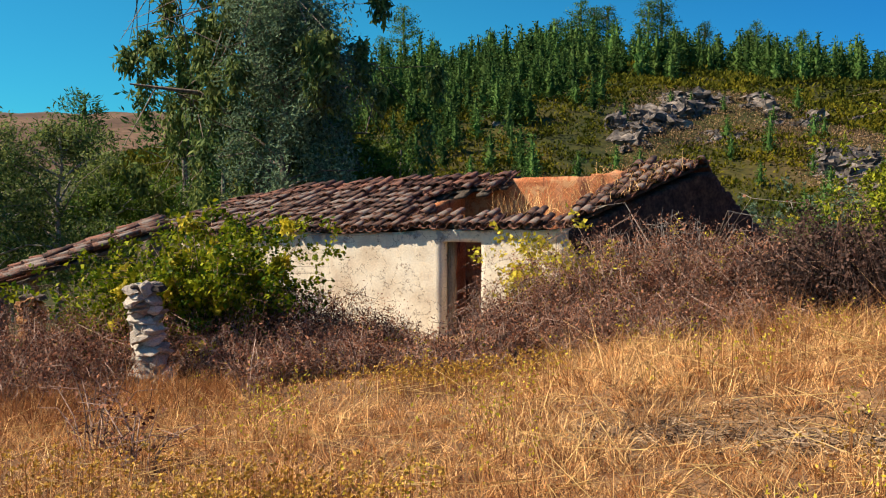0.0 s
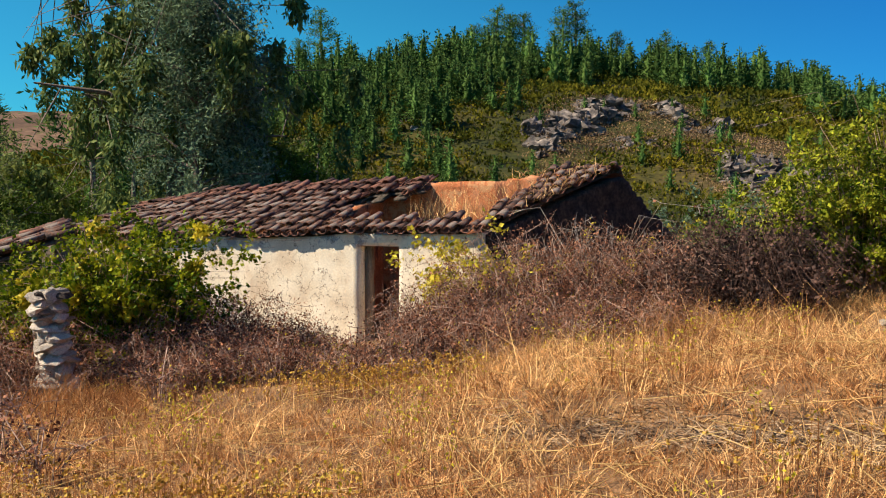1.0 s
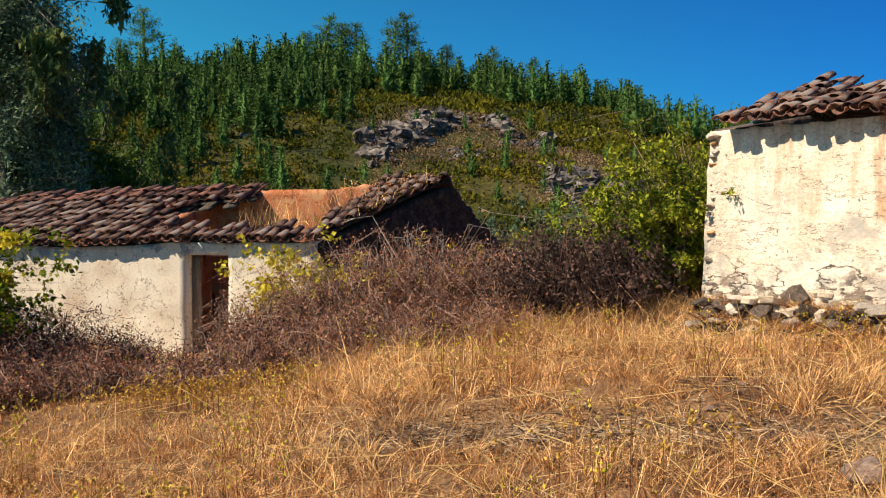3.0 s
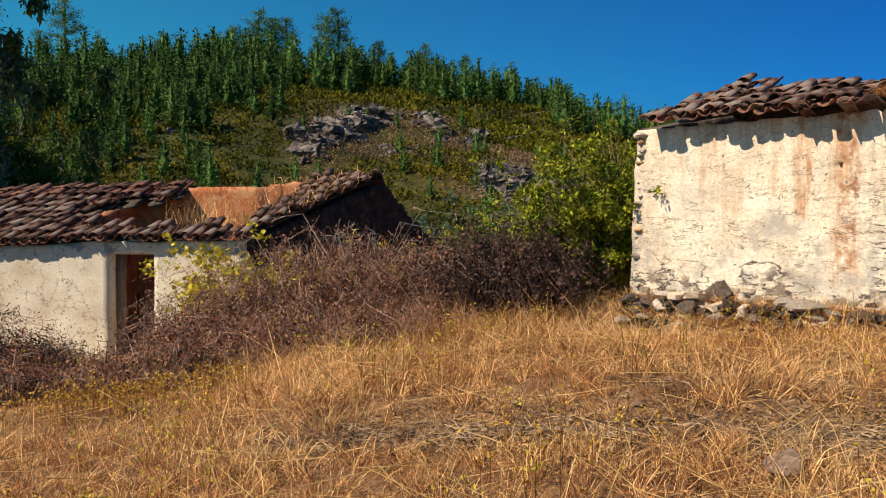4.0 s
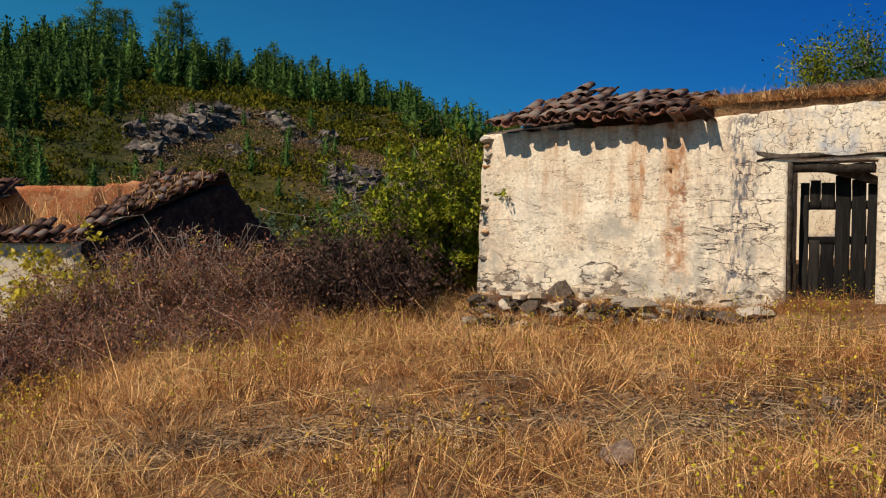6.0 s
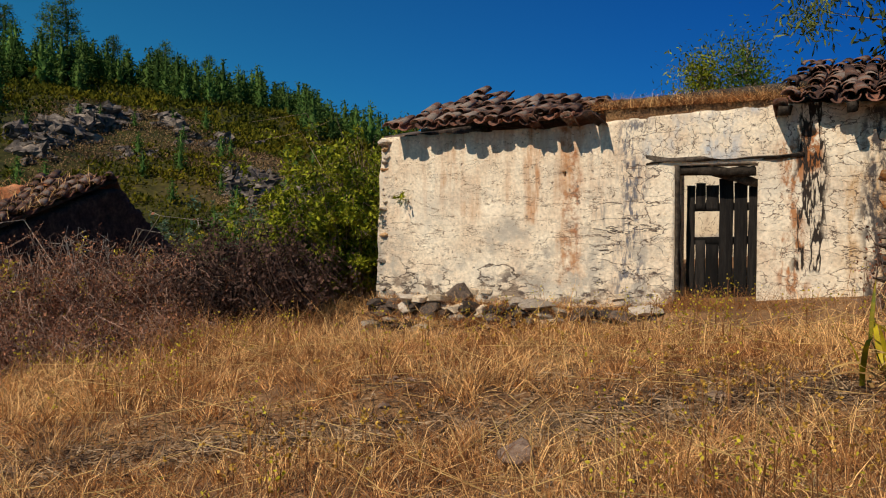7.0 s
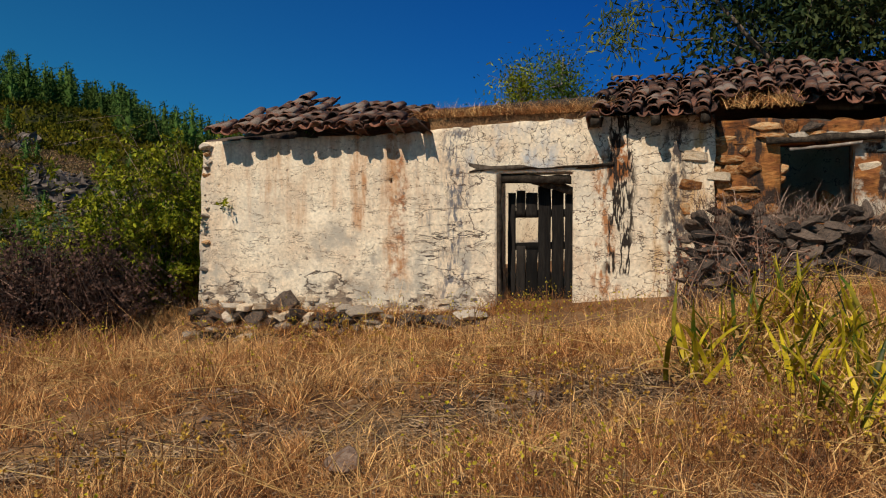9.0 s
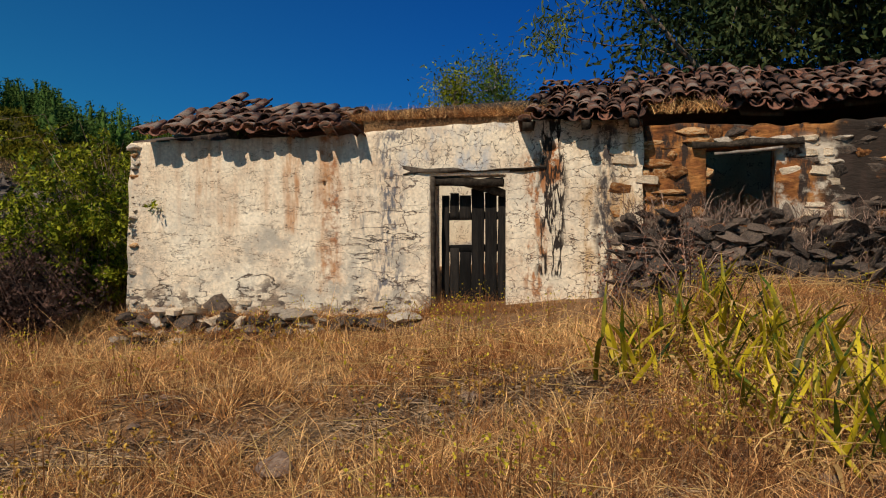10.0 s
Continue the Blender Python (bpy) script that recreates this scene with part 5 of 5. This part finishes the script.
# brambles
DARK_LEAF = mat("dead_bramble", [(0.012, 0.009, 0.009), (0.035, 0.022, 0.018), (0.11, 0.06, 0.045)], 1.5, 0.85, 0, 7, island=0.5, leaf=0.1)
B = "brambles before the long house"
DRY = "tangled dry bramble thicket with brown leaves"
for i, (az, r, rx, ry, h, n) in enumerate(((-49, 12.2, 1.7, 1.0, 1.15, 9000), (-44, 12.4, 1.5, 0.8, 1.2, 9000), (-38.5, 12.3, 1.3, 0.9, 1.1, 8000), (-34.8, 12.4, 1.1, 0.9, 1.2, 8000), (-31.3, 12.5, 0.8, 0.8, 1.05, 7500), (-27.6, 12.6, 0.8, 0.5, 0.62, 5000),
                                          (-14.2, 12.8, 0.9, 0.8, 1.25, 8000), (-11.5, 12.9, 1.2, 1.0, 1.75, 11000), (-7.6, 13.1, 1.1, 1.0, 1.65, 11000), (-3.9, 13.2, 1.1, 0.9, 1.3, 9000), (-0.6, 13.4, 1.0, 0.9, 1.0, 7000), (-18.4, 12.5, 0.7, 0.5, 1.05, 5500),
                                          (-51, 11.2, 1.4, 0.6, 0.75, 6000), (-45.5, 11.7, 1.2, 0.5, 0.7, 6000), (-36.0, 11.0, 1.1, 0.6, 0.7, 6000), (-31, 11.0, 1.0, 0.6, 0.6, 5500), (-26.2, 10.7, 0.9, 0.5, 0.42, 4000), (-21.2, 10.3, 0.9, 0.5, 0.45, 4500), (-16.5, 10.5, 1.0, 0.6, 0.7, 6500), (-10.8, 11.0, 1.2, 0.6, 0.75, 6500), (-5.2, 11.5, 1.1, 0.6, 0.65, 5500))):
    yl = i in (5, 6, 7, 8, 9)
    shrub("bramble_thicket", *polar(az, r), rx, ry, h, 100 + i, BROWN_LEAF, int(n * 1.15), 0.04, 340, DRY + (" and yellow shoots" if yl else ""), droop=0.4, leaf2=VINE if i < 4 else YELLOW, share=0.05 if yl else 0.015, group=B, slim=0.7)
shrub("yellow_vine", *polar(-16.0, 13.4), 0.42, 0.3, 1.9, 130, YELLOW, 3400, 0.085, 70, "bright yellow vine hanging by the doorway", droop=0.5)
shrub("dead_bush", *polar(-8.2, 13.7), 1.0, 0.4, 2.05, 131, BROWN_LEAF, 500, 0.05, 90, "bare grey branches against the gable", twig=PALE_BARK, srad=0.011, droop=0.2)
shrub("dead_mound", *polar(1.5, 13.2), 0.85, 0.8, 1.55, 132, DARK_LEAF, 15000, 0.06, 700, "dark mound of dead brambles", twig=DARK_LEAF, droop=0.75)
shrub("dead_mound", *polar(2.9, 12.9), 0.45, 0.5, 0.75, 133, DARK_LEAF, 7000, 0.06, 400, "dark low heap of dead brambles", twig=DARK_LEAF, droop=0.6)
# green bushes beside the white house
for i, (az, r, rx, h, n) in enumerate(((8.0, 14.6, 0.7, 2.7, 24000), (5.9, 15.0, 0.75, 1.9, 16000), (9.6, 15.2, 0.5, 3.1, 12000))):
    shrub("willow_bush", *polar(az, r), rx, rx, h, 140 + i, WILLOW, int(n * 1.4), 0.085, 260, "fresh green willow bush beside the plaster wall", droop=0.25, group="green bushes by the wall", slim=0.62)
for i, (az, r, h, rx, lm) in enumerate(((-2.2, 30, 3.2, 1.6, GREEN), (-0.8, 33, 3.6, 0.9, YELLOW), (1.5, 28, 2.6, 1.6, GREEN), (4.5, 24, 2.6, 1.6, WATTLE), (-4.0, 34, 5.0, 1.7, WATTLE), (2.8, 36, 3.0, 2.0, WATTLE), (6, 30, 2.6, 1.6, WATTLE))):
    shrub("valley_bush", *polar(az, r), rx, rx, h + 0.3, 150 + i, lm, 9000, 0.1, 150, "green bush in the hollow below the hill" if lm is not YELLOW else "bright yellow broom in the hollow below the hill", droop=0.3, group="bushes in the hollow")

# ---- grass and weeds ----
def in_house(x, y):
    out = np.zeros(len(x), bool)
    for m, (xa, xb, ya, yb) in ((H1, (-9.6, 0.6, -0.05, 5.5)), (H2, (-7.05, 5.3, -0.05, 4.6))):
        a = np.array(m.inverted())
        lx, ly = a[0, 0] * x + a[0, 1] * y + a[0, 3], a[1, 0] * x + a[1, 1] * y + a[1, 3]
        out |= (lx > xa) & (lx < xb) & (ly > ya) & (ly < yb)
    return out


def rim_at(x, y):
    """1 on the stony rim in the slope, 0 away from it."""
    d = y - 5.75 + 0.2 * x + 0.2 * wav(x, y * 0, 0.9, 4.0)
    return np.exp(-(d / 0.3) ** 2) * smooth01(-2.4, -1.0, x) * smooth01(4.8, 3.6, x)


def lush(x, y):
    """How tall the grass grows."""
    az, r = np.degrees(np.arctan2(x, y)), np.hypot(x, y)
    low = smooth01(7.0, 9.5, r) * smooth01(-40, -32, az) * smooth01(-17, -20, az)
    a = np.array(H2.inverted())
    lx, ly = a[0, 0] * x + a[0, 1] * y + a[0, 3], a[1, 0] * x + a[1, 1] * y + a[1, 3]
    foot = smooth01(-7.6, -6.9, lx) * smooth01(0.6, -0.2, lx) * smooth01(-2.6, -1.4, ly)
    return (1 - 0.65 * foot) * (1 - 0.55 * low) * (1 - 0.6 * rim_at(x, y)) * (1 - 0.25 * smooth01(-14, -24, az))


def scatter(n, r0, r1, az0, az1, rs, power=0.75):
    az, r = np.radians(rs.uniform(az0, az1, n)), r0 + (r1 - r0) * rs.random(n) ** power
    x, y = r * np.sin(az), r * np.cos(az)
    ok = ~in_house(x, y) & (rs.random(n) > 0.5 * rim_at(x, y))
    return x[ok], y[ok]


def grass(name, n, r0, r1, az0, az1, h0, h1, w, material, seed, label, lean=0.45, thin=0.0, power=0.75):
    rs = np.random.default_rng(seed)
    x, y = scatter(n, r0, r1, az0, az1, rs, power)
    if thin:
        ok = wav(x, y, 0.55, seed) + 0.5 * wav(x, y, 1.7, seed + 1) > thin
        x, y = x[ok], y[ok]
    m = len(x)
    tuft = 0.75 + 0.35 * wav(x, y, 0.5, 2.0) + 0.2 * wav(x, y, 0.2, 5.0)
    base = np.stack([x, y, terrain(x, y) - 0.02], -1)
    swirl = np.stack([wav(x, y, 0.8, 1.0), wav(x, y, 0.8, 6.0), 0 * x], -1) * 0.5
    way = rs.normal(size=(m, 3)) * (lean, lean, 0.1) + swirl * lean + (0.08, 0, 1)
    L = rs.uniform(h0, h1, m) * np.clip(tuft, 0.3, 1.4) * lush(x, y)
    v, q, t = blades(base, way, L, rs.uniform(0.6, 1.3, m) * w, 0.7, rs)
    return tagged(piece(name, raw(name, v, q, t, material)), label, "grass", kind="stuff")


grass("dry_grass", 52000, 2.2, 9.5, -55, 62, 0.1, 0.36, 0.0045, STRAW, 1, "thick pale dry grass covering the slope", thin=-0.45)
grass("dry_grass", 40000, 8.5, 16.0, -55, 30, 0.15, 0.5, 0.006, STRAW, 2, "pale dry grass before the houses")
grass("rusty_weeds", 46000, 2.5, 14.0, -56, 62, 0.1, 0.4, 0.005, RUST, 3, "withered rusty brown weeds among the grass", 0.6, 0.0)
grass("dry_grass", 16000, 0.6, 12.0, 62, 304, 0.12, 0.4, 0.008, STRAW, 8, "pale dry grass on the open slope")
grass("grass_litter", 24000, 2.2, 9.0, -56, 62, 0.08, 0.3, 0.006, STRAW, 4, "flattened straw litter on the ground", 2.5)


def tufts(name, n, per, r0, r1, az0, az1, h0, h1, w, material, seed, label, flare=0.55, wide=0.05):
    """Tussocks: blades that fan out from shared roots."""
    rs = np.random.default_rng(seed)
    x, y = scatter(n, r0, r1, az0, az1, rs, 0.8)
    n = len(x)
    root = np.stack([x, y, terrain(x, y) - 0.02], -1)
    size = rs.uniform(h0, h1, n) * np.clip(0.8 + 0.4 * wav(x, y, 0.9, seed), 0.35, 1.4) * lush(x, y)
    tilt = rs.normal(size=(n, 3)) * (0.3, 0.3, 0)
    i = np.repeat(np.arange(n), per)
    m = len(i)
    a = rs.uniform(0, 2 * math.pi, m)
    out = np.stack([np.cos(a), np.sin(a), 0 * a], -1)
    b = root[i] + out * (rs.random(m) * wide)[:, None]
    way = out * (rs.random(m) * flare)[:, None] + tilt[i] + rs.normal(size=(m, 3)) * 0.12 + (0, 0, 1)
    v, q, t = blades(b, way, size[i] * rs.uniform(0.45, 1.1, m), rs.uniform(0.6, 1.3, m) * w, 0.9, rs)
    return tagged(piece(name, raw(name, v, q, t, material)), label, "grass", kind="stuff")


tufts("grass_tussocks", 3000, 22, 3.0, 9.5, -54, 60, 0.2, 0.55, 0.005, STRAW, 51, "shaggy tussocks of dry straw-coloured grass")
tufts("grass_tussocks", 1500, 20, 9.0, 13.5, -52, 22, 0.3, 0.7, 0.006, STRAW, 52, "tall dry tussocks before the thicket")
tufts("rusty_tussocks", 1500, 20, 3.0, 10.5, -54, 60, 0.2, 0.5, 0.005, RUST, 53, "rusty brown dry weed tussocks", 0.8, 0.1)
tufts("rusty_tussocks", 900, 20, 9.8, 12.6, -52, 6, 0.45, 0.95, 0.008, RUST, 54, "tall rusty weeds along the thicket", 0.6, 0.1)
grass("tall_stalks", 2600, 4.5, 13.5, -54, 50, 0.45, 0.95, 0.006, STRAW, 5, "tall thin dry stalks rising from the grass", 0.18, 0.0)
grass("tall_rusty_weeds", 8000, 8.4, 12.2, -57, -37, 0.35, 0.95, 0.007, RUST, 7, "tall red-brown weeds round the pillar", 0.3)
grass("dark_weeds", 5000, 9.5, 13.0, -52, 4, 0.4, 1.0, 0.008, TWIG, 6, "dark dry weed stems before the thicket", 0.25, 0.1)


def lying_straw():
    rs = np.random.default_rng(9)
    x, y = scatter(700, 3.0, 9.0, -50, 60, rs)
    c = np.stack([x, y, terrain(x, y) + rs.uniform(0.05, 0.2, len(x))], -1)
    d = unit(rs.normal(size=c.shape) * (1, 1, 0.25)) * rs.uniform(0.15, 0.45, len(x))[:, None]
    v, q = tubes(np.stack([c - d, c, c + d], 1), np.full((len(x), 3), 0.003), 3)
    tagged(piece("lying_straw", raw("lying_straw", v, q, None, IRIS_DRY)), "pale broken straws lying on the grass", "straw", kind="stuff")


lying_straw()


def flowers():
    rs = np.random.default_rng(12)
    x, y = scatter(4600, 3.2, 11.5, -40, 58, rs)
    ok = wav(x, y, 0.6, 8.0) + 0.4 * wav(x, y, 0.2, 3.0) > 0.5
    x, y = x[ok], y[ok]
    n = len(x)
    top = np.stack([x, y, terrain(x, y) + rs.uniform(0.15, 0.42, n)], -1)
    low = np.stack([x, y, terrain(x, y)], -1)
    v, q = tubes(np.stack([low, (low + top) / 2 + rs.normal(size=(n, 3)) * 0.02, top], 1), np.full((n, 3), 0.003), 3)
    tagged(piece("weed_stalks", raw("weed_stalks", v, q, None, RUST)), "thin brown weed stalks in the grass", "weed", kind="stuff")
    c = np.repeat(top, 7, 0) + rs.normal(size=(n * 7, 3)) * (0.025, 0.025, 0.07)
    v, t = cards(c, rs.normal(size=c.shape), rs.uniform(0.016, 0.034, len(c)), rs.uniform(0.012, 0.022, len(c)), rs)
    tagged(piece("yellow_weed_tops", raw("yellow_weed_tops", v, None, t, YELLOW)), "small yellow leaves and flowers on dry weeds", "weed", kind="stuff")


flowers()


def perched(name, m, x0, x1, y0, y1, zf, n, h0, h1, w, material, seed, label, lean=0.3):
    """Dry weeds growing on masonry, in a house's own frame."""
    rs = np.random.default_rng(seed)
    x, y = rs.uniform(x0, x1, n), rs.uniform(y0, y1, n)
    a = np.array(m)
    b = np.stack([x, y, np.array([zf(p, q) for p, q in zip(x, y)])], -1) @ a[:3, :3].T + a[:3, 3]
    v, q, t = blades(b, rs.normal(size=(n, 3)) * (lean, lean, 0.1) + (0, 0, 1), rs.uniform(h0, h1, n), rs.uniform(0.6, 1.3, n) * w, 0.8, rs)
    return tagged(piece(name, raw(name, v, q, t, material)), label, "weed", kind="stuff")


def roof_1(x, y):
    e, g = eave_1(x), ridge_1(x)
    return e[2] + (g[2] - e[2]) * min(1.0, max(0.0, (y - e[1]) / (g[1] - e[1] + 1e-6))) + 0.02


perched("roof_weeds", H1, -2.1, 0.5, 1.2, 2.5, lambda x, y: 0.9 + 0.25 * y, 420, 0.4, 0.95, 0.007, STRAW, 31, "tall dry weeds growing in the fallen roof", 0.2)
perched("roof_weeds", H1, -0.4, 1.5, 0.4, 2.9, roof_1, 380, 0.1, 0.4, 0.007, STRAW, 32, "dry weeds on the broken tiles", 0.5)
perched("roof_weeds", H1, -5.0, -2.0, -0.1, 0.5, roof_1, 500, 0.08, 0.25, 0.007, RUST, 33, "withered weeds along the eave", 0.6)
perched("wall_weeds", H2, -3.7, -1.25, -0.02, 0.45, lambda x, y: 3.0, 4500, 0.06, 0.26, 0.006, RUST, 34, "rusty dry grass on the wall top", 0.7)
perched("wall_weeds", H2, -3.7, -1.25, -0.02, 0.45, lambda x, y: 3.0, 2600, 0.08, 0.3, 0.005, STRAW, 35, "pale dry grass on the wall top", 0.6)
perched("roof_weeds", H2, 0.1, 1.0, 0.0, 0.7, lambda x, y: 2.95 + 0.3 * y, 500, 0.08, 0.3, 0.006, STRAW, 36, "dry weeds among the roof tiles", 0.6)
perched("ledge_weeds", H2, -6.8, -2.7, -0.75, 0.0, lambda x, y: 0.4 if y > -0.55 else 0.25, 5200, 0.06, 0.28, 0.006, RUST, 37, "withered weeds on the stone ledge", 0.9)
perched("ledge_weeds", H2, -6.8, -2.7, -0.85, -0.05, lambda x, y: 0.4 if y > -0.55 else 0.2, 2200, 0.08, 0.32, 0.006, STRAW, 38, "dry grass on the stone ledge", 0.8)
perched("bank_weeds", H2, -0.2, 4.2, -1.6, -0.35, lambda x, y: 1.68 - 0.05 * x + 1.15 * (y + 0.5), 8000, 0.1, 0.42, 0.006, TWIG, 39, "withered weeds on the tumbled stones", 0.5)
perched("door_weeds", H2, -2.7, -1.0, -0.5, 0.05, lambda x, y: 0.4, 3000, 0.1, 0.55, 0.006, RUST, 40, "dry weeds at the foot of the door", 0.4)

# ---- irises ----
def iris_data(seed, material, length, width, dead):
    """A sword leaf with a folded keel, bent over when dead."""
    rs = np.random.default_rng(seed)
    v, q, k = [], [], 7
    p, a = Vector((0, 0, 0)), rs.uniform(0.0, 0.15) + dead * 0.25
    for i in range(k):
        f = i / (k - 1)
        w = width * (1 - f ** 3) * (0.75 + 0.5 * f * (1 - f)) + 0.001
        v += [p + Vector((0, -w / 2, 0)), p + Vector((0.006, 0, 0.002)), p + Vector((0, w / 2, 0))]
        a += (0.05 + dead * 0.42) * rs.uniform(0.5, 1.4)
        p = p + Vector((math.sin(a), rs.normal() * 0.03, math.cos(a))) * length / (k - 1)
    for i in range(k - 1):
        for j in range(2):
            q.append((i * 3 + j, i * 3 + j + 1, i * 3 + j + 4, i * 3 + j + 3))
    return raw("leaf", v, q, None, material, True)


LEAVES = [iris_data(i, IRIS, 0.4 + 0.05 * i, 0.042, 0.05 if i < 4 else 0.4) for i in range(6)]
DEAD_LEAVES = [iris_data(20 + i, IRIS_DRY, 0.32 + 0.04 * i, 0.03, 0.7) for i in range(5)]
rs = np.random.default_rng(14)
for i, (az, r) in enumerate(((42.3, 6.5), (43.4, 6.75), (44.8, 7.2), (46.8, 7.7), (46.3, 7.1), (48.8, 7.6), (48.2, 6.8), (50.8, 7.4), (53.3, 7.2), (50.2, 6.3), (52.2, 6.1), (53.7, 5.7), (51.5, 5.6), (55.2, 6.3), (56.8, 5.8), (55.7, 7.2), (55.3, 5.1), (58.3, 6.4), (47.4, 6.3), (57, 5.2), (49.5, 7.0), (52, 6.7), (54.3, 6.8), (57.5, 7.0))):
    x, y = polar(az, r)
    iris = empty("iris_plant", pose(x, y, float(terrain(x, y)) - 0.01), "clump of green and yellow iris swords with withered leaves", "iris", "irises on the bank")
    for j in range(44):
        dead = rs.random() < 0.64
        pool = DEAD_LEAVES if dead else LEAVES
        m = pose(rs.normal() * 0.15, rs.normal() * 0.15, 0, rs.normal() * 15, rs.normal() * 15 + 8, rs.uniform(0, 360))
        s = rs.uniform(0.6, 1.15)
        piece("leaf", pool[rs.integers(len(pool))], iris, m @ Matrix.Diagonal((s, s, s, 1)))

# ---- loose stones ----
LOOSE = [rock_data(60 + i, STONE, 0.12, 2) for i in range(4)]
BROWN_ROCK = mat("brown_field_stone", [(0.1, 0.06, 0.045), (0.22, 0.14, 0.1), (0.34, 0.25, 0.19)], 6, 0.9, 0.6, 30, rnd=0.25)
LOOSE_BROWN = [rock_data(70 + i, BROWN_ROCK, 0.12, 2) for i in range(3)]


def loose(x, y, s, data, label, flat=0.6, up=0.02):
    m = pose(x, y, float(terrain(x, y)) + up, rs.normal() * 10, rs.normal() * 10, rs.uniform(0, 360))
    tagged(piece("field_stone", data, None, m @ Matrix.Diagonal((s * 1.3, s, s * flat, 1))), label, "stone", "stones in the grass")


loose(1.66, 4.62, 0.13, LOOSE_BROWN[0], "brown field stone lying in dry litter", 0.7, 0.09)
for i in range(70):
    x = rs.uniform(-1.2, 3.8)
    y = 5.75 - 0.2 * x - 0.2 * float(wav(np.array(x), np.array(0.0), 0.9, 4.0)) + rs.normal() * 0.16
    loose(x, y, 0.03 + 0.075 * rs.random() ** 2, LOOSE[i % 4] if i % 2 else LOOSE_BROWN[i % 3], "flat stone on the litter bank", 0.45, 0.0)
for i in range(50):
    x, y = polar(rs.uniform(10, 56), rs.uniform(3.4, 6.5))
    loose(x, y, rs.uniform(0.02, 0.07), LOOSE_BROWN[i % 3], "small brown stone in dry litter")


def litter():
    """Dead stems and leaf crumbs along the low stony rim and at the foot of the bank."""
    rs = np.random.default_rng(15)
    n = 15000
    x = rs.uniform(-1.6, 4.2, n)
    y = 5.7 - 0.2 * x - 0.2 * wav(x, x * 0, 0.9, 4.0) + rs.normal(size=n) * 0.18
    k = rs.random(n) < 0.4
    a, r = np.radians(rs.uniform(8, 60, n)), rs.uniform(3.0, 6.5, n)
    x, y = np.where(k, r * np.sin(a), x), np.where(k, r * np.cos(a), y)
    b = np.stack([x, y, terrain(x, y) + rs.uniform(0, 0.05, n)], -1)
    v, q, t = blades(b, rs.normal(size=(n, 3)) * (1, 1, 0.25) + (0, 0, 0.1), rs.uniform(0.05, 0.22, n), rs.uniform(0.004, 0.011, n), 0.5, rs)
    tagged(piece("dead_litter", raw("dead_litter", v, q, t, LITTER)), "grey-brown dead stems and litter on the stony rim", "litter", kind="stuff")


litter()


def golden_heads():
    """Round withered flower heads on short stalks, in patches."""
    rs = np.random.default_rng(18)
    gold = mat("golden_flower_heads", [(0.3, 0.14, 0.02), (0.46, 0.25, 0.04), (0.56, 0.36, 0.07)], 2, 0.9, 0, 8, island=0.3, leaf=0.2)
    c, n = [], 0
    for az, r, k in ((-46, 4.6, 260), (-40, 4.3, 300), (-36, 4.9, 200), (-30, 4.5, 160), (-47, 6.2, 160), (-22, 8.6, 160), (-26, 8.9, 200), (-18, 9.0, 140), (6, 5.0, 60), (20, 7.4, 60), (34, 6.0, 80), (44, 5.0, 90)):
        x, y = polar(az, r)
        px, py = x + rs.normal(size=k) * 0.35, y + rs.normal(size=k) * 0.3
        c.append(np.stack([px, py, terrain(px, py) + rs.uniform(0.12, 0.32, k)], -1))
    c = np.concatenate(c)
    v, t = cards(np.repeat(c, 6, 0) + rs.normal(size=(len(c) * 6, 3)) * 0.008, rs.normal(size=(len(c) * 6, 3)), np.full(len(c) * 6, 0.024), np.full(len(c) * 6, 0.02), rs)
    tagged(piece("golden_flower_heads", raw("golden_flower_heads", v, None, t, gold)), "patches of small golden withered flower heads", "flower", kind="stuff")
    low = c * (1, 1, 0) + np.stack([0 * c[:, 0], 0 * c[:, 0], terrain(c[:, 0], c[:, 1])], -1)
    v, q = tubes(np.stack([low, c], 1), np.full((len(c), 2), 0.002), 3)
    tagged(piece("flower_stalks", raw("flower_stalks", v, q, None, RUST)), "thin rusty stalks of the golden flowers", "flower", kind="stuff")


golden_heads()
for i, (az, r, h) in enumerate(((-45.5, 7.6, 0.8), (-43, 6.6, 0.7), (-36, 9.5, 0.7), (-21.5, 10.4, 1.0), (-20, 10.2, 1.1), (-23.5, 10.6, 0.8), (-12, 10.8, 0.8), (-29, 10.2, 0.7), (41, 8.6, 0.8), (46, 8.4, 0.9))):
    shrub("dry_weed", *polar(az, r), 0.14, 0.14, h, 200 + i, BROWN_LEAF, 260, 0.035, 14, "thin dark dry weed with bare branching stems", droop=0.1, group="dry weeds in the grass", srad=0.008, category="weed")
